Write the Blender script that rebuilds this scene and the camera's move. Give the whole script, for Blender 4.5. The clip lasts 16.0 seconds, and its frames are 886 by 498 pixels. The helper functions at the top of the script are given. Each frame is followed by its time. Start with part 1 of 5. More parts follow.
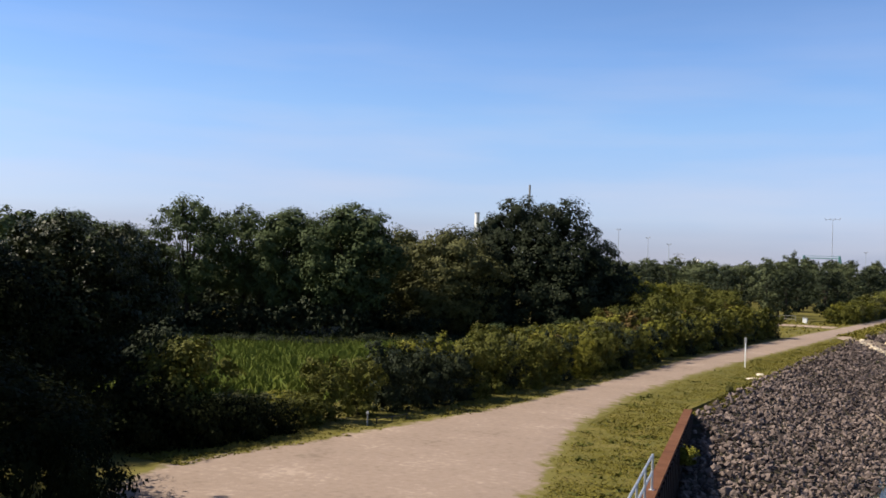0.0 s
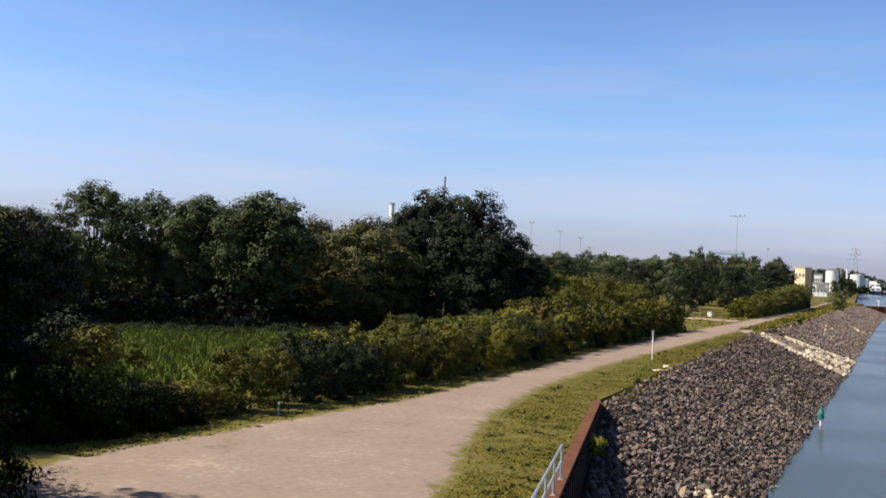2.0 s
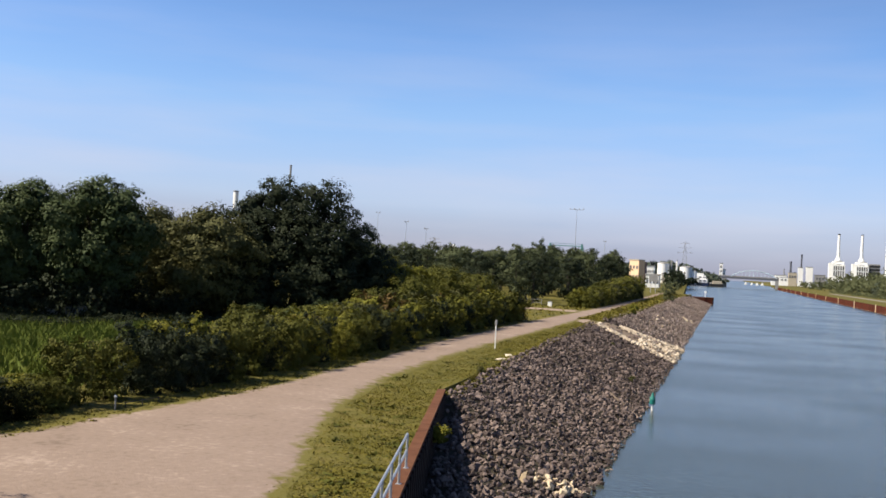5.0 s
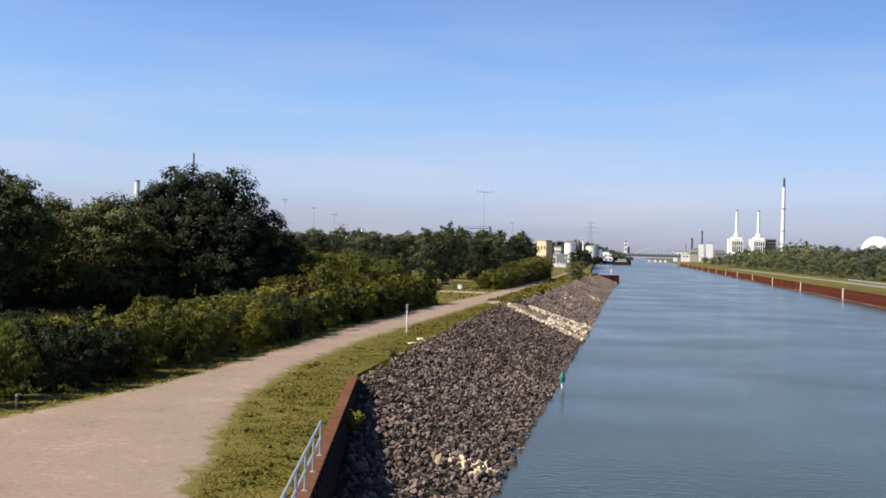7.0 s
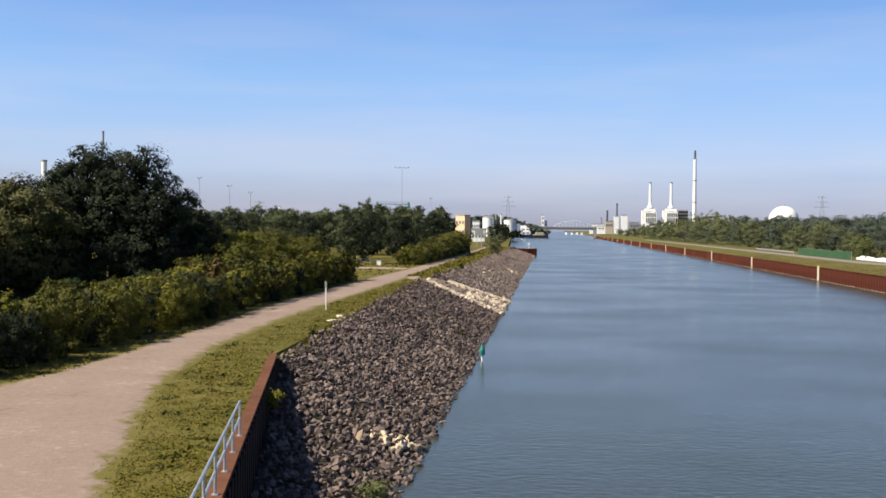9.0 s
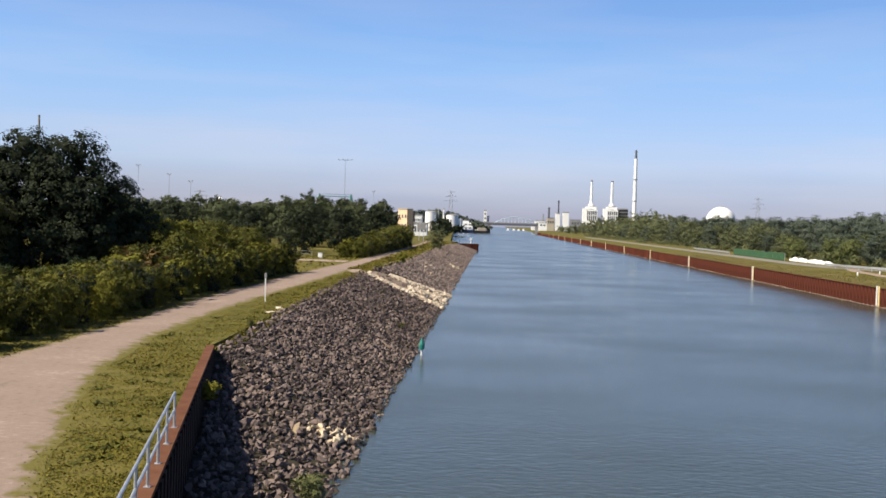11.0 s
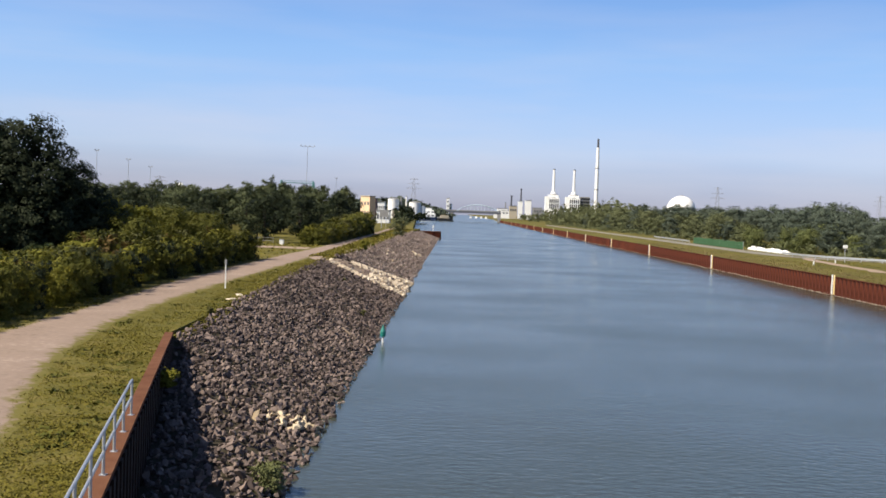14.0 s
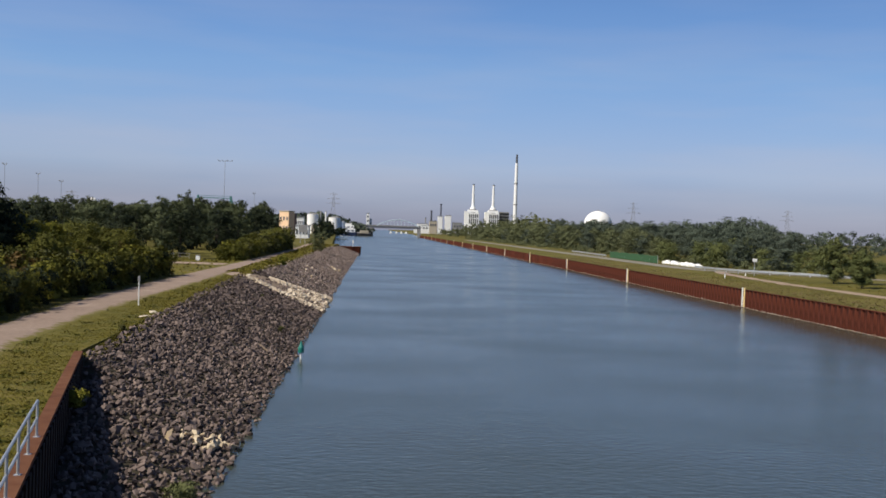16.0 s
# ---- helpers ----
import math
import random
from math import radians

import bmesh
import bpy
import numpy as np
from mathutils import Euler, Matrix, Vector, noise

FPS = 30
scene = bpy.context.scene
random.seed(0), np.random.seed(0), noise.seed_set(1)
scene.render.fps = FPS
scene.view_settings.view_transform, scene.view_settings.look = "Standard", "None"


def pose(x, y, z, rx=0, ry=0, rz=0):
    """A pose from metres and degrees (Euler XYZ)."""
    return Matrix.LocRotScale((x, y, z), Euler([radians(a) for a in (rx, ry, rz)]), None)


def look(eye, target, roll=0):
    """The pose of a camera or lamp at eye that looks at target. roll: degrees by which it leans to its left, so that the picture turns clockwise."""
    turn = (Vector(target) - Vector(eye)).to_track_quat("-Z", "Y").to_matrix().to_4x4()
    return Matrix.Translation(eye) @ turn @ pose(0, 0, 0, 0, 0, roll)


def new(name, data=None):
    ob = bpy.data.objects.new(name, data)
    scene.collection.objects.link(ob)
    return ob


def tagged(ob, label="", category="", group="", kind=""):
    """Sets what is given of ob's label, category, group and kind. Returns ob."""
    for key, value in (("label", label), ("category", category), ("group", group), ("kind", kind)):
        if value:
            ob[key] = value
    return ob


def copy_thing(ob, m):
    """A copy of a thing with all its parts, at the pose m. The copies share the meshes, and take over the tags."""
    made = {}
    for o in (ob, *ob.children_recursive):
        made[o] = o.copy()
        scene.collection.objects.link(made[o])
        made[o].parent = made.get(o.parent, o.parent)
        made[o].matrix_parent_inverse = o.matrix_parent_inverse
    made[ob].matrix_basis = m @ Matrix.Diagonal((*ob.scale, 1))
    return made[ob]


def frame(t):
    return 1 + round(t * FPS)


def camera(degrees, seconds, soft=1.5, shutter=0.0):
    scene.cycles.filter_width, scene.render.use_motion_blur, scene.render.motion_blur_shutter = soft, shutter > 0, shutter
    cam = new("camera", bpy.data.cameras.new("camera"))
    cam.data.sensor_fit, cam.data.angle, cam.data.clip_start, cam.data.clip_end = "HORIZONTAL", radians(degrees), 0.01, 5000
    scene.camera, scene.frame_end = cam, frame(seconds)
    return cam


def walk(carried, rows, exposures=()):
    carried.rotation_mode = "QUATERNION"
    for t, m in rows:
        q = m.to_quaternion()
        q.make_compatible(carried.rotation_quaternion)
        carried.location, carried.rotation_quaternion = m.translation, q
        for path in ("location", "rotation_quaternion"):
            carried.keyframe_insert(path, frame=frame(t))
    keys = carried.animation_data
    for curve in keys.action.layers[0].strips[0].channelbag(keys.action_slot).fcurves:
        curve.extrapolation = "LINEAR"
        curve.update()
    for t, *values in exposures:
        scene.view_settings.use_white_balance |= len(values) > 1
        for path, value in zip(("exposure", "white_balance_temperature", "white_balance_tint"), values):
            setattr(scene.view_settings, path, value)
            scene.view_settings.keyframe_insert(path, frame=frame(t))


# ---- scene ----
# camera: turned by hand on a bridge over the canal, swaying a little to the right
EYE_Z = 8.2
cam = camera(48.045, 16.0, soft=1.65)
TURNS = [  # seconds, yaw, pitch, roll
    (0.0, 29.868, 1.284, -1.912),
    (0.5, 29.121, 1.142, -2.020),
    (1.0, 27.801, 1.428, -2.171),
    (1.5, 26.468, 1.243, -2.251),
    (2.0, 24.915, 0.952, -2.644),
    (2.5, 23.931, 1.317, -3.263),
    (3.0, 22.599, 1.528, -3.019),
    (3.5, 20.639, 1.398, -4.193),
    (4.0, 18.898, 1.295, -3.212),
    (4.2, 18.062, 1.252, -3.158),
    (6.3, 13.298, 0.399, -2.600),
    (6.5, 12.467, 0.546, -2.482),
    (7.0, 10.813, 0.135, -1.549),
    (7.5, 9.212, 0.076, -1.533),
    (8.0, 8.622, -0.565, -1.323),
    (8.5, 7.967, -0.759, -1.169),
    (9.0, 6.141, -1.177, -0.559),
    (9.5, 4.619, -1.643, -0.347),
    (10.0, 3.806, -1.445, -0.546),
    (10.2, 3.331, -1.537, -1.100),
    (12.3, 2.667, -1.270, -1.969),
    (12.5, 2.574, -1.450, -1.823),
    (13.0, 1.772, -2.146, -1.478),
    (13.5, 1.493, -2.556, -1.188),
    (14.0, 0.681, -2.107, -2.072),
    (14.5, -0.467, -1.924, -1.596),
    (15.0, -1.920, -1.236, -2.036),
    (15.5, -3.380, -1.041, -1.407),
    (16.0, -3.921, -1.079, -1.975),
]
SWAY = [(0.0, 0.0), (2.5, -0.02), (4.0, -0.07), (6.5, -0.07), (8.0, -0.05), (9.0, -0.02), (10.0, 0.0), (12.5, 0.02), (13.5, 0.04), (14.5, 0.10), (15.5, 0.17), (16.0, 0.17)]


def sway(t):
    return float(np.interp(t, [q[0] for q in SWAY], [q[1] for q in SWAY]))


EV = 0.74
walk(cam, [(t, pose(sway(t), 0, EYE_Z, 90 + b, c, a)) for t, a, b, c in TURNS],
     [(0, EV, 6500, 10), (14.2, EV, 6500, 10), (14.8, EV - 0.06, 6500, 10), (15.05, EV - 0.1, 6500, 10), (15.45, EV - 0.5, 6250, 10), (16, EV - 0.5, 6250, 10)])

# ---- world, sun ----
SUN_BEARING, SUN_UP = 241.0, 46.0   # where the sun stands, clockwise from +y, and its height
sb, su = radians(SUN_BEARING), radians(SUN_UP)
world = bpy.data.worlds.new("sky")
scene.world = world
world.use_nodes = True
wn = world.node_tree.nodes
sky = wn.new("ShaderNodeTexSky")
sky.sky_type, sky.sun_disc = "NISHITA", False
sky.sun_elevation, sky.sun_rotation = su, sb
sky.altitude, sky.air_density, sky.dust_density, sky.ozone_density = 100.0, 1.0, 0.6, 2.5
wn["Background"].inputs["Strength"].default_value = 0.144
# the sky's colour by height: deeper blue above, lilac haze low down
wl = world.node_tree.links
wco2, wsep = wn.new("ShaderNodeTexCoord"), wn.new("ShaderNodeSeparateXYZ")
wramp, wmul = wn.new("ShaderNodeValToRGB"), wn.new("ShaderNodeVectorMath")
wmul.operation = "MULTIPLY"
TINT = [(0.0, (0.35, 0.37, 0.60)), (0.022, (0.37, 0.385, 0.60)), (0.046, (0.43, 0.43, 0.61)), (0.062, (0.49, 0.49, 0.655)), (0.09, (0.515, 0.52, 0.665)), (0.155, (0.515, 0.58, 0.71)), (0.22, (0.46, 0.56, 0.72)), (0.45, (0.33, 0.39, 0.49)), (1.0, (0.27, 0.31, 0.38))]
we = wramp.color_ramp.elements
while len(we) < len(TINT):
    we.new(0.5)
for k, (at, c) in enumerate(TINT):
    we[k].position, we[k].color = at, (*c, 1)
wl.new(wco2.outputs["Generated"], wsep.inputs[0])
whn, wha = wn.new("ShaderNodeTexNoise"), wn.new("ShaderNodeMath")     # the haze's upper edge is wavy
whn.inputs["Scale"].default_value, whn.inputs["Detail"].default_value = 3.0, 3.0
wha.operation, wha.inputs[1].default_value = "MULTIPLY_ADD", 0.035
wadd = wn.new("ShaderNodeMath")
wadd.operation, wadd.inputs[1].default_value = "SUBTRACT", 0.0175
wl.new(wco2.outputs["Generated"], whn.inputs[0]), wl.new(whn.outputs[0], wha.inputs[0])
wl.new(wsep.outputs["Z"], wha.inputs[2]), wl.new(wha.outputs[0], wadd.inputs[0]), wl.new(wadd.outputs[0], wramp.inputs[0])
wside, wdim = wn.new("ShaderNodeMapRange"), wn.new("ShaderNodeVectorMath")     # and a little dimmer away from the sun
wdim.operation = "SCALE"
wside.inputs["From Min"].default_value, wside.inputs["From Max"].default_value = -0.1, 0.5
wside.inputs["To Min"].default_value, wside.inputs["To Max"].default_value = 1.0, 0.84
wl.new(wsep.outputs["X"], wside.inputs[0]), wl.new(wside.outputs[0], wdim.inputs["Scale"])
wl.new(wramp.outputs[0], wdim.inputs[0])
wl.new(sky.outputs[0], wmul.inputs[0]), wl.new(wdim.outputs[0], wmul.inputs[1])
# thin streaks of cloud low in the sky
wcm, wcn, wcr = wn.new("ShaderNodeMapping"), wn.new("ShaderNodeTexNoise"), wn.new("ShaderNodeMapRange")
wcm.inputs["Scale"].default_value = (2.2, 2.2, 17.0)
wcn.inputs["Scale"].default_value, wcn.inputs["Detail"].default_value = 1.6, 4.0
wcr.inputs["From Min"].default_value, wcr.inputs["From Max"].default_value = 0.42, 0.72
wcr.inputs["To Max"].default_value = 0.3
low = wn.new("ShaderNodeMapRange")
low.inputs["From Min"].default_value, low.inputs["From Max"].default_value = 0.30, 0.06
wcv, wcx = wn.new("ShaderNodeMath"), wn.new("ShaderNodeMix")
wcv.operation, wcx.data_type = "MULTIPLY", "RGBA"
wl.new(wco2.outputs["Generated"], wcm.inputs[0]), wl.new(wcm.outputs[0], wcn.inputs[0]), wl.new(wcn.outputs[0], wcr.inputs[0])
wl.new(wsep.outputs["Z"], low.inputs[0])
wl.new(wcr.outputs[0], wcv.inputs[0]), wl.new(low.outputs[0], wcv.inputs[1])
wl.new(wcv.outputs[0], wcx.inputs[0]), wl.new(wmul.outputs[0], wcx.inputs[6])
wcx.inputs[7].default_value = (3.1, 3.0, 3.35, 1)
wl.new(wcx.outputs[2], wn["Background"].inputs["Color"])
sun = new("sun", bpy.data.lights.new("sun", "SUN"))
sun.data.energy, sun.data.angle, sun.data.color = 5.0, radians(0.53), (1.0, 0.89, 0.72)
sun.matrix_world = look((math.sin(sb) * 50, math.cos(sb) * 50, math.tan(su) * 50 + 8), (0, 0, 8))


# ---- materials ----
def material(name, stops, scale=4.0, rough=0.85, metal=0.0, bump=0.3, bump_scale=None, detail=6.0, stretch=(1, 1, 1), spec=0.3, per="noise", alpha_light=0.0, dist=0.05):
    """A surface: colours along a ramp driven by noise at two scales (or by piece or by leaf), with relief."""
    m = bpy.data.materials.new(name)
    m.use_nodes = True
    n, l = m.node_tree.nodes, m.node_tree.links
    out, b = n["Material Output"], n["Principled BSDF"]
    b.inputs["Roughness"].default_value, b.inputs["Metallic"].default_value = rough, metal
    b.inputs["Specular IOR Level"].default_value = spec
    co = n.new("ShaderNodeTexCoord")
    mp = n.new("ShaderNodeMapping")
    mp.inputs["Scale"].default_value = stretch
    l.new(co.outputs["Object"], mp.inputs[0])
    fine, wide = n.new("ShaderNodeTexNoise"), n.new("ShaderNodeTexNoise")
    fine.inputs["Scale"].default_value, fine.inputs["Detail"].default_value = scale, detail
    wide.inputs["Scale"].default_value, wide.inputs["Detail"].default_value = scale / 9.0, 3.0
    l.new(mp.outputs[0], fine.inputs[0]), l.new(mp.outputs[0], wide.inputs[0])
    mix = n.new("ShaderNodeMath")
    mix.operation = "MULTIPLY_ADD"
    mix.inputs[1].default_value = 0.55
    half = n.new("ShaderNodeMath")
    half.operation = "MULTIPLY"
    half.inputs[1].default_value = 0.45
    l.new(wide.outputs[0], half.inputs[0])
    l.new(fine.outputs[0], mix.inputs[0])
    l.new(half.outputs[0], mix.inputs[2])
    value = mix.outputs[0]
    if per != "noise":
        if per in ("leaf", "island"):
            src = n.new("ShaderNodeNewGeometry").outputs["Random Per Island"]
            other = n.new("ShaderNodeObjectInfo").outputs["Random"]
        else:
            src = n.new("ShaderNodeObjectInfo").outputs["Random"]
            other = fine.outputs[0]
        a = n.new("ShaderNodeMath")
        a.operation = "MULTIPLY_ADD"
        a.inputs[1].default_value = 0.6
        h = n.new("ShaderNodeMath")
        h.operation = "MULTIPLY"
        h.inputs[1].default_value = 0.4
        if per == "leaf":     # patches of lighter and darker leaves
            fine.inputs["Scale"].default_value, fine.inputs["Detail"].default_value = 0.9, 2.0
            spread, both = n.new("ShaderNodeMapRange"), n.new("ShaderNodeMath")
            spread.inputs["From Min"].default_value, spread.inputs["From Max"].default_value = 0.36, 0.64
            l.new(fine.outputs[0], spread.inputs[0])
            both.operation = "MULTIPLY_ADD"
            both.inputs[1].default_value = 0.55
            l.new(spread.outputs[0], both.inputs[0])
            less = n.new("ShaderNodeMath")
            less.operation = "MULTIPLY"
            less.inputs[1].default_value = 0.45
            l.new(other, less.inputs[0]), l.new(less.outputs[0], both.inputs[2])
            other = both.outputs[0]
            a.inputs[1].default_value, h.inputs[1].default_value = 0.4, 0.6
        l.new(other, h.inputs[0])
        l.new(src, a.inputs[0])
        l.new(h.outputs[0], a.inputs[2])
        value = a.outputs[0]
    ramp = n.new("ShaderNodeValToRGB")
    e = ramp.color_ramp.elements
    lo, hi = (0.0, 1.0) if per != "noise" else (0.32, 0.68)
    while len(e) < len(stops):
        e.new(0.5)
    for k, c in enumerate(stops):
        e[k].position = lo + (hi - lo) * k / max(1, len(stops) - 1)
        e[k].color = (*c, 1)
    l.new(value, ramp.inputs[0])
    l.new(ramp.outputs[0], b.inputs["Base Color"])
    if bump:
        bn = n.new("ShaderNodeBump")
        bn.inputs["Strength"].default_value, bn.inputs["Distance"].default_value = bump, dist
        if bump_scale:
            bt = n.new("ShaderNodeTexNoise")
            bt.inputs["Scale"].default_value, bt.inputs["Detail"].default_value = bump_scale, 5.0
            l.new(mp.outputs[0], bt.inputs[0])
            l.new(bt.outputs[0], bn.inputs["Height"])
        else:
            l.new(fine.outputs[0], bn.inputs["Height"])
        l.new(bn.outputs[0], b.inputs["Normal"])
    if alpha_light:
        tr = n.new("ShaderNodeBsdfTranslucent")
        ms = n.new("ShaderNodeMixShader")
        ms.inputs[0].default_value = alpha_light
        l.new(ramp.outputs[0], tr.inputs[0])
        l.new(b.outputs[0], ms.inputs[1]), l.new(tr.outputs[0], ms.inputs[2])
        l.new(ms.outputs[0], out.inputs["Surface"])
    return m


def leaf_material(name, stops, even=0.5, rough=0.7, spec=0.12):
    mean = [sum(c[i] for c in stops) / len(stops) for i in range(3)]
    stops = [tuple(c[i] + (mean[i] - c[i]) * even for i in range(3)) for c in stops]
    return material(name, stops, rough=rough, bump=0, per="leaf", alpha_light=0.05, spec=spec)


M_GRASS = material("meadow_grass", [(0.0594, 0.0581, 0.0142), (0.1069, 0.0958, 0.0238), (0.1604, 0.1289, 0.0416)], 1.6, 0.95, bump=0.6, bump_scale=9, dist=0.08, spec=0.1)
M_BLADE = leaf_material("grass_blades", [(0.0665, 0.0652, 0.0095), (0.1192, 0.1069, 0.0157), (0.1774, 0.1417, 0.0269)])
M_DIRT = material("sandy_gravel", [(0.2376, 0.1795, 0.1353), (0.2739, 0.2099, 0.1617), (0.3069, 0.2389, 0.1881)], 1.5, 0.95, bump=0.35, bump_scale=12, dist=0.03, spec=0.1, detail=9.0)
M_BLADE_DRY = leaf_material("dry_grass_blades", [(0.1069, 0.0855, 0.0379), (0.1426, 0.109, 0.0501), (0.1853, 0.135, 0.0668)], 0.6)
M_FIELD = material("field_soil", [(0.0356, 0.0515, 0.0095), (0.0594, 0.0752, 0.0143)], 3.0, 1.0, bump=0.5, spec=0.0)
M_CROP = leaf_material("crop_leaves", [(0.054, 0.091, 0.0108), (0.0825, 0.1144, 0.0156), (0.15, 0.1456, 0.0288)])
M_SOIL = material("dark_soil", [(0.033, 0.0264, 0.0165), (0.0594, 0.0495, 0.0297)], 2.0, 0.95)
M_STONE = material("basalt_riprap", [(0.0277, 0.0208, 0.0188), (0.0905, 0.0697, 0.0637), (0.1709, 0.1327, 0.1201), (0.1987, 0.15, 0.1275), (0.3696, 0.3078, 0.2769)], 5.0, 0.85, bump=0.4, bump_scale=16, per="island", dist=0.03, spec=0.2)
M_STONE_PIECE = material("basalt_stone", [(0.0277, 0.0208, 0.0188), (0.0905, 0.0697, 0.0637), (0.1709, 0.1327, 0.1201), (0.1987, 0.15, 0.1275), (0.3696, 0.3078, 0.2769)], 5.0, 0.85, bump=0.4, bump_scale=16, per="piece", dist=0.03, spec=0.2)
M_PALE = material("pale_limestone", [(0.391, 0.3145, 0.2295), (0.544, 0.4675, 0.3655), (0.663, 0.595, 0.493)], 4.0, 0.85, bump=0.4, per="island", dist=0.03)
M_PALE_PIECE = material("pale_stone", [(0.34, 0.255, 0.1615), (0.493, 0.3995, 0.272), (0.629, 0.5525, 0.425)], 4.0, 0.85, bump=0.4, per="piece", dist=0.03)
# rust darkened well below the cap's, to hold the shade on the wall face
M_RUST_SHADED = material("shaded_rusty_steel", [(0.0108, 0.005, 0.0035), (0.0192, 0.0081, 0.005), (0.0308, 0.0131, 0.0077)], 2.5, 0.85, 0.0, bump=0.25, bump_scale=20)
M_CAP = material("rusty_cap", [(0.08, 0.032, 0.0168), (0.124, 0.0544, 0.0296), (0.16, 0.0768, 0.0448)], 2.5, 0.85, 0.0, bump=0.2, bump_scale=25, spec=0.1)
M_PILE = material("rusty_sheet_pile", [(0.023, 0.0077, 0.006), (0.0754, 0.0215, 0.0125), (0.1353, 0.043, 0.025)], 1.3, 0.85, 0.0, bump=0.2, stretch=(1, 1, 0.16), spec=0.08)
M_PILE_SHEET = material("rusty_steel_sheet", [(0.016, 0.007, 0.0055), (0.038, 0.0125, 0.0085), (0.082, 0.024, 0.0145), (0.11, 0.034, 0.02), (0.19, 0.09, 0.062)], 3.2, 0.85, 0.0, bump=0.4, stretch=(1, 1, 0.2), spec=0.08, detail=9.0)
M_GALV = material("galvanised_steel", [(0.425, 0.442, 0.459), (0.527, 0.544, 0.561)], 6.0, 0.4, 0.6, bump=0.05)
M_WHITE = material("white_paint", [(0.72, 0.72, 0.7), (0.82, 0.82, 0.8)], 1.0, 0.6, bump=0.05)
M_YELLOW = material("yellow_paint", [(0.74, 0.52, 0.18), (0.85, 0.7, 0.4)], 2.0, 0.6, bump=0.1)
M_GREY = material("grey_concrete", [(0.198, 0.198, 0.198), (0.2772, 0.2772, 0.2706)], 1.5, 0.85, bump=0.2)
M_DARK = material("dark_metal", [(0.0198, 0.0211, 0.0238), (0.0396, 0.0409, 0.0436)], 3.0, 0.6, 0.3, bump=0.1)
M_TEAL = material("teal_paint", [(0.0132, 0.1452, 0.1254), (0.0264, 0.1914, 0.165)], 3.0, 0.45, bump=0.05)
M_BARK = material("bark", [(0.0231, 0.0185, 0.0132), (0.0495, 0.0396, 0.0297)], 8.0, 0.95, bump=0.8, stretch=(1, 1, 0.2))
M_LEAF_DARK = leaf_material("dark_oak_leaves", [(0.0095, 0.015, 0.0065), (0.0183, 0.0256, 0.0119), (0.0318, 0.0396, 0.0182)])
M_LEAF_MID = leaf_material("woodland_leaves", [(0.0239, 0.0371, 0.0143), (0.0533, 0.0736, 0.027), (0.0943, 0.1153, 0.0449)])
M_LEAF_OLIVE = leaf_material("olive_leaves", [(0.0379, 0.0432, 0.0151), (0.078, 0.0796, 0.028), (0.1272, 0.1212, 0.0462)])
M_LEAF_LIGHT = leaf_material("hedge_leaves", [(0.0275, 0.0343, 0.0061), (0.0705, 0.0755, 0.0123), (0.1413, 0.1298, 0.0228)])
M_LEAF_YELLOW = leaf_material("yellow_green_leaves", [(0.0639, 0.0702, 0.0096), (0.1321, 0.1309, 0.0161), (0.2217, 0.1916, 0.0293)])
# the next two leaf colours are paled and greyed to include distance haze
M_LEAF_FAR = leaf_material("haze_pale_leaves", [(0.0604, 0.0732, 0.0345), (0.0972, 0.1099, 0.0503), (0.1456, 0.1495, 0.074)], 0.7)
M_LEAF_FAR2 = leaf_material("haze_grey_leaves", [(0.0382, 0.0545, 0.0394), (0.0685, 0.0866, 0.0622), (0.1091, 0.1243, 0.0905)])
M_ASPHALT = material("worn_asphalt", [(0.1716, 0.1584, 0.132), (0.2244, 0.2046, 0.1716)], 1.2, 0.9, bump=0.15)
M_LEAF_WOOD = leaf_material("young_woodland_leaves", [(0.0334, 0.0449, 0.0209), (0.065, 0.0783, 0.035), (0.1083, 0.1183, 0.055)])
# near-black so that the leaf colour itself carries the shade by the towpath
M_LEAF_NEAR = leaf_material("shade_black_leaves", [(0.0048, 0.0069, 0.0022), (0.0093, 0.0123, 0.0038), (0.0174, 0.0207, 0.0066)], spec=0.03)
# glossy leaves, base colour lowered to hold the trees' shaded side
M_LEAF_GLOSSY = leaf_material("glossy_shade_leaves", [(0.009, 0.013, 0.004), (0.02, 0.026, 0.008), (0.042, 0.046, 0.015)], 0.2, 0.45, 0.12)
M_LEAF_REED = leaf_material("reed_leaves", [(0.0858, 0.099, 0.0396), (0.1254, 0.1386, 0.0561), (0.1716, 0.1782, 0.0792)])
M_LEAF_RED = leaf_material("turning_leaves", [(0.0396, 0.0304, 0.0086), (0.0858, 0.0561, 0.0165), (0.132, 0.0825, 0.0264)])


# ---- mesh helpers ----
def thing(name, label, category, at=(0, 0, 0), group="", kind=""):
    ob = new(name)
    ob.empty_display_size = 0.2
    ob.location = at
    return tagged(ob, label, category, group, kind)


def mesh_of(name, verts, faces, mat, smooth=False):
    me = bpy.data.meshes.new(name)
    me.from_pydata([tuple(map(float, v)) for v in verts], [], [tuple(map(int, f)) for f in faces])
    me.materials.append(mat)
    if smooth:
        me.polygons.foreach_set("use_smooth", [True] * len(me.polygons))
    me.update()
    return me


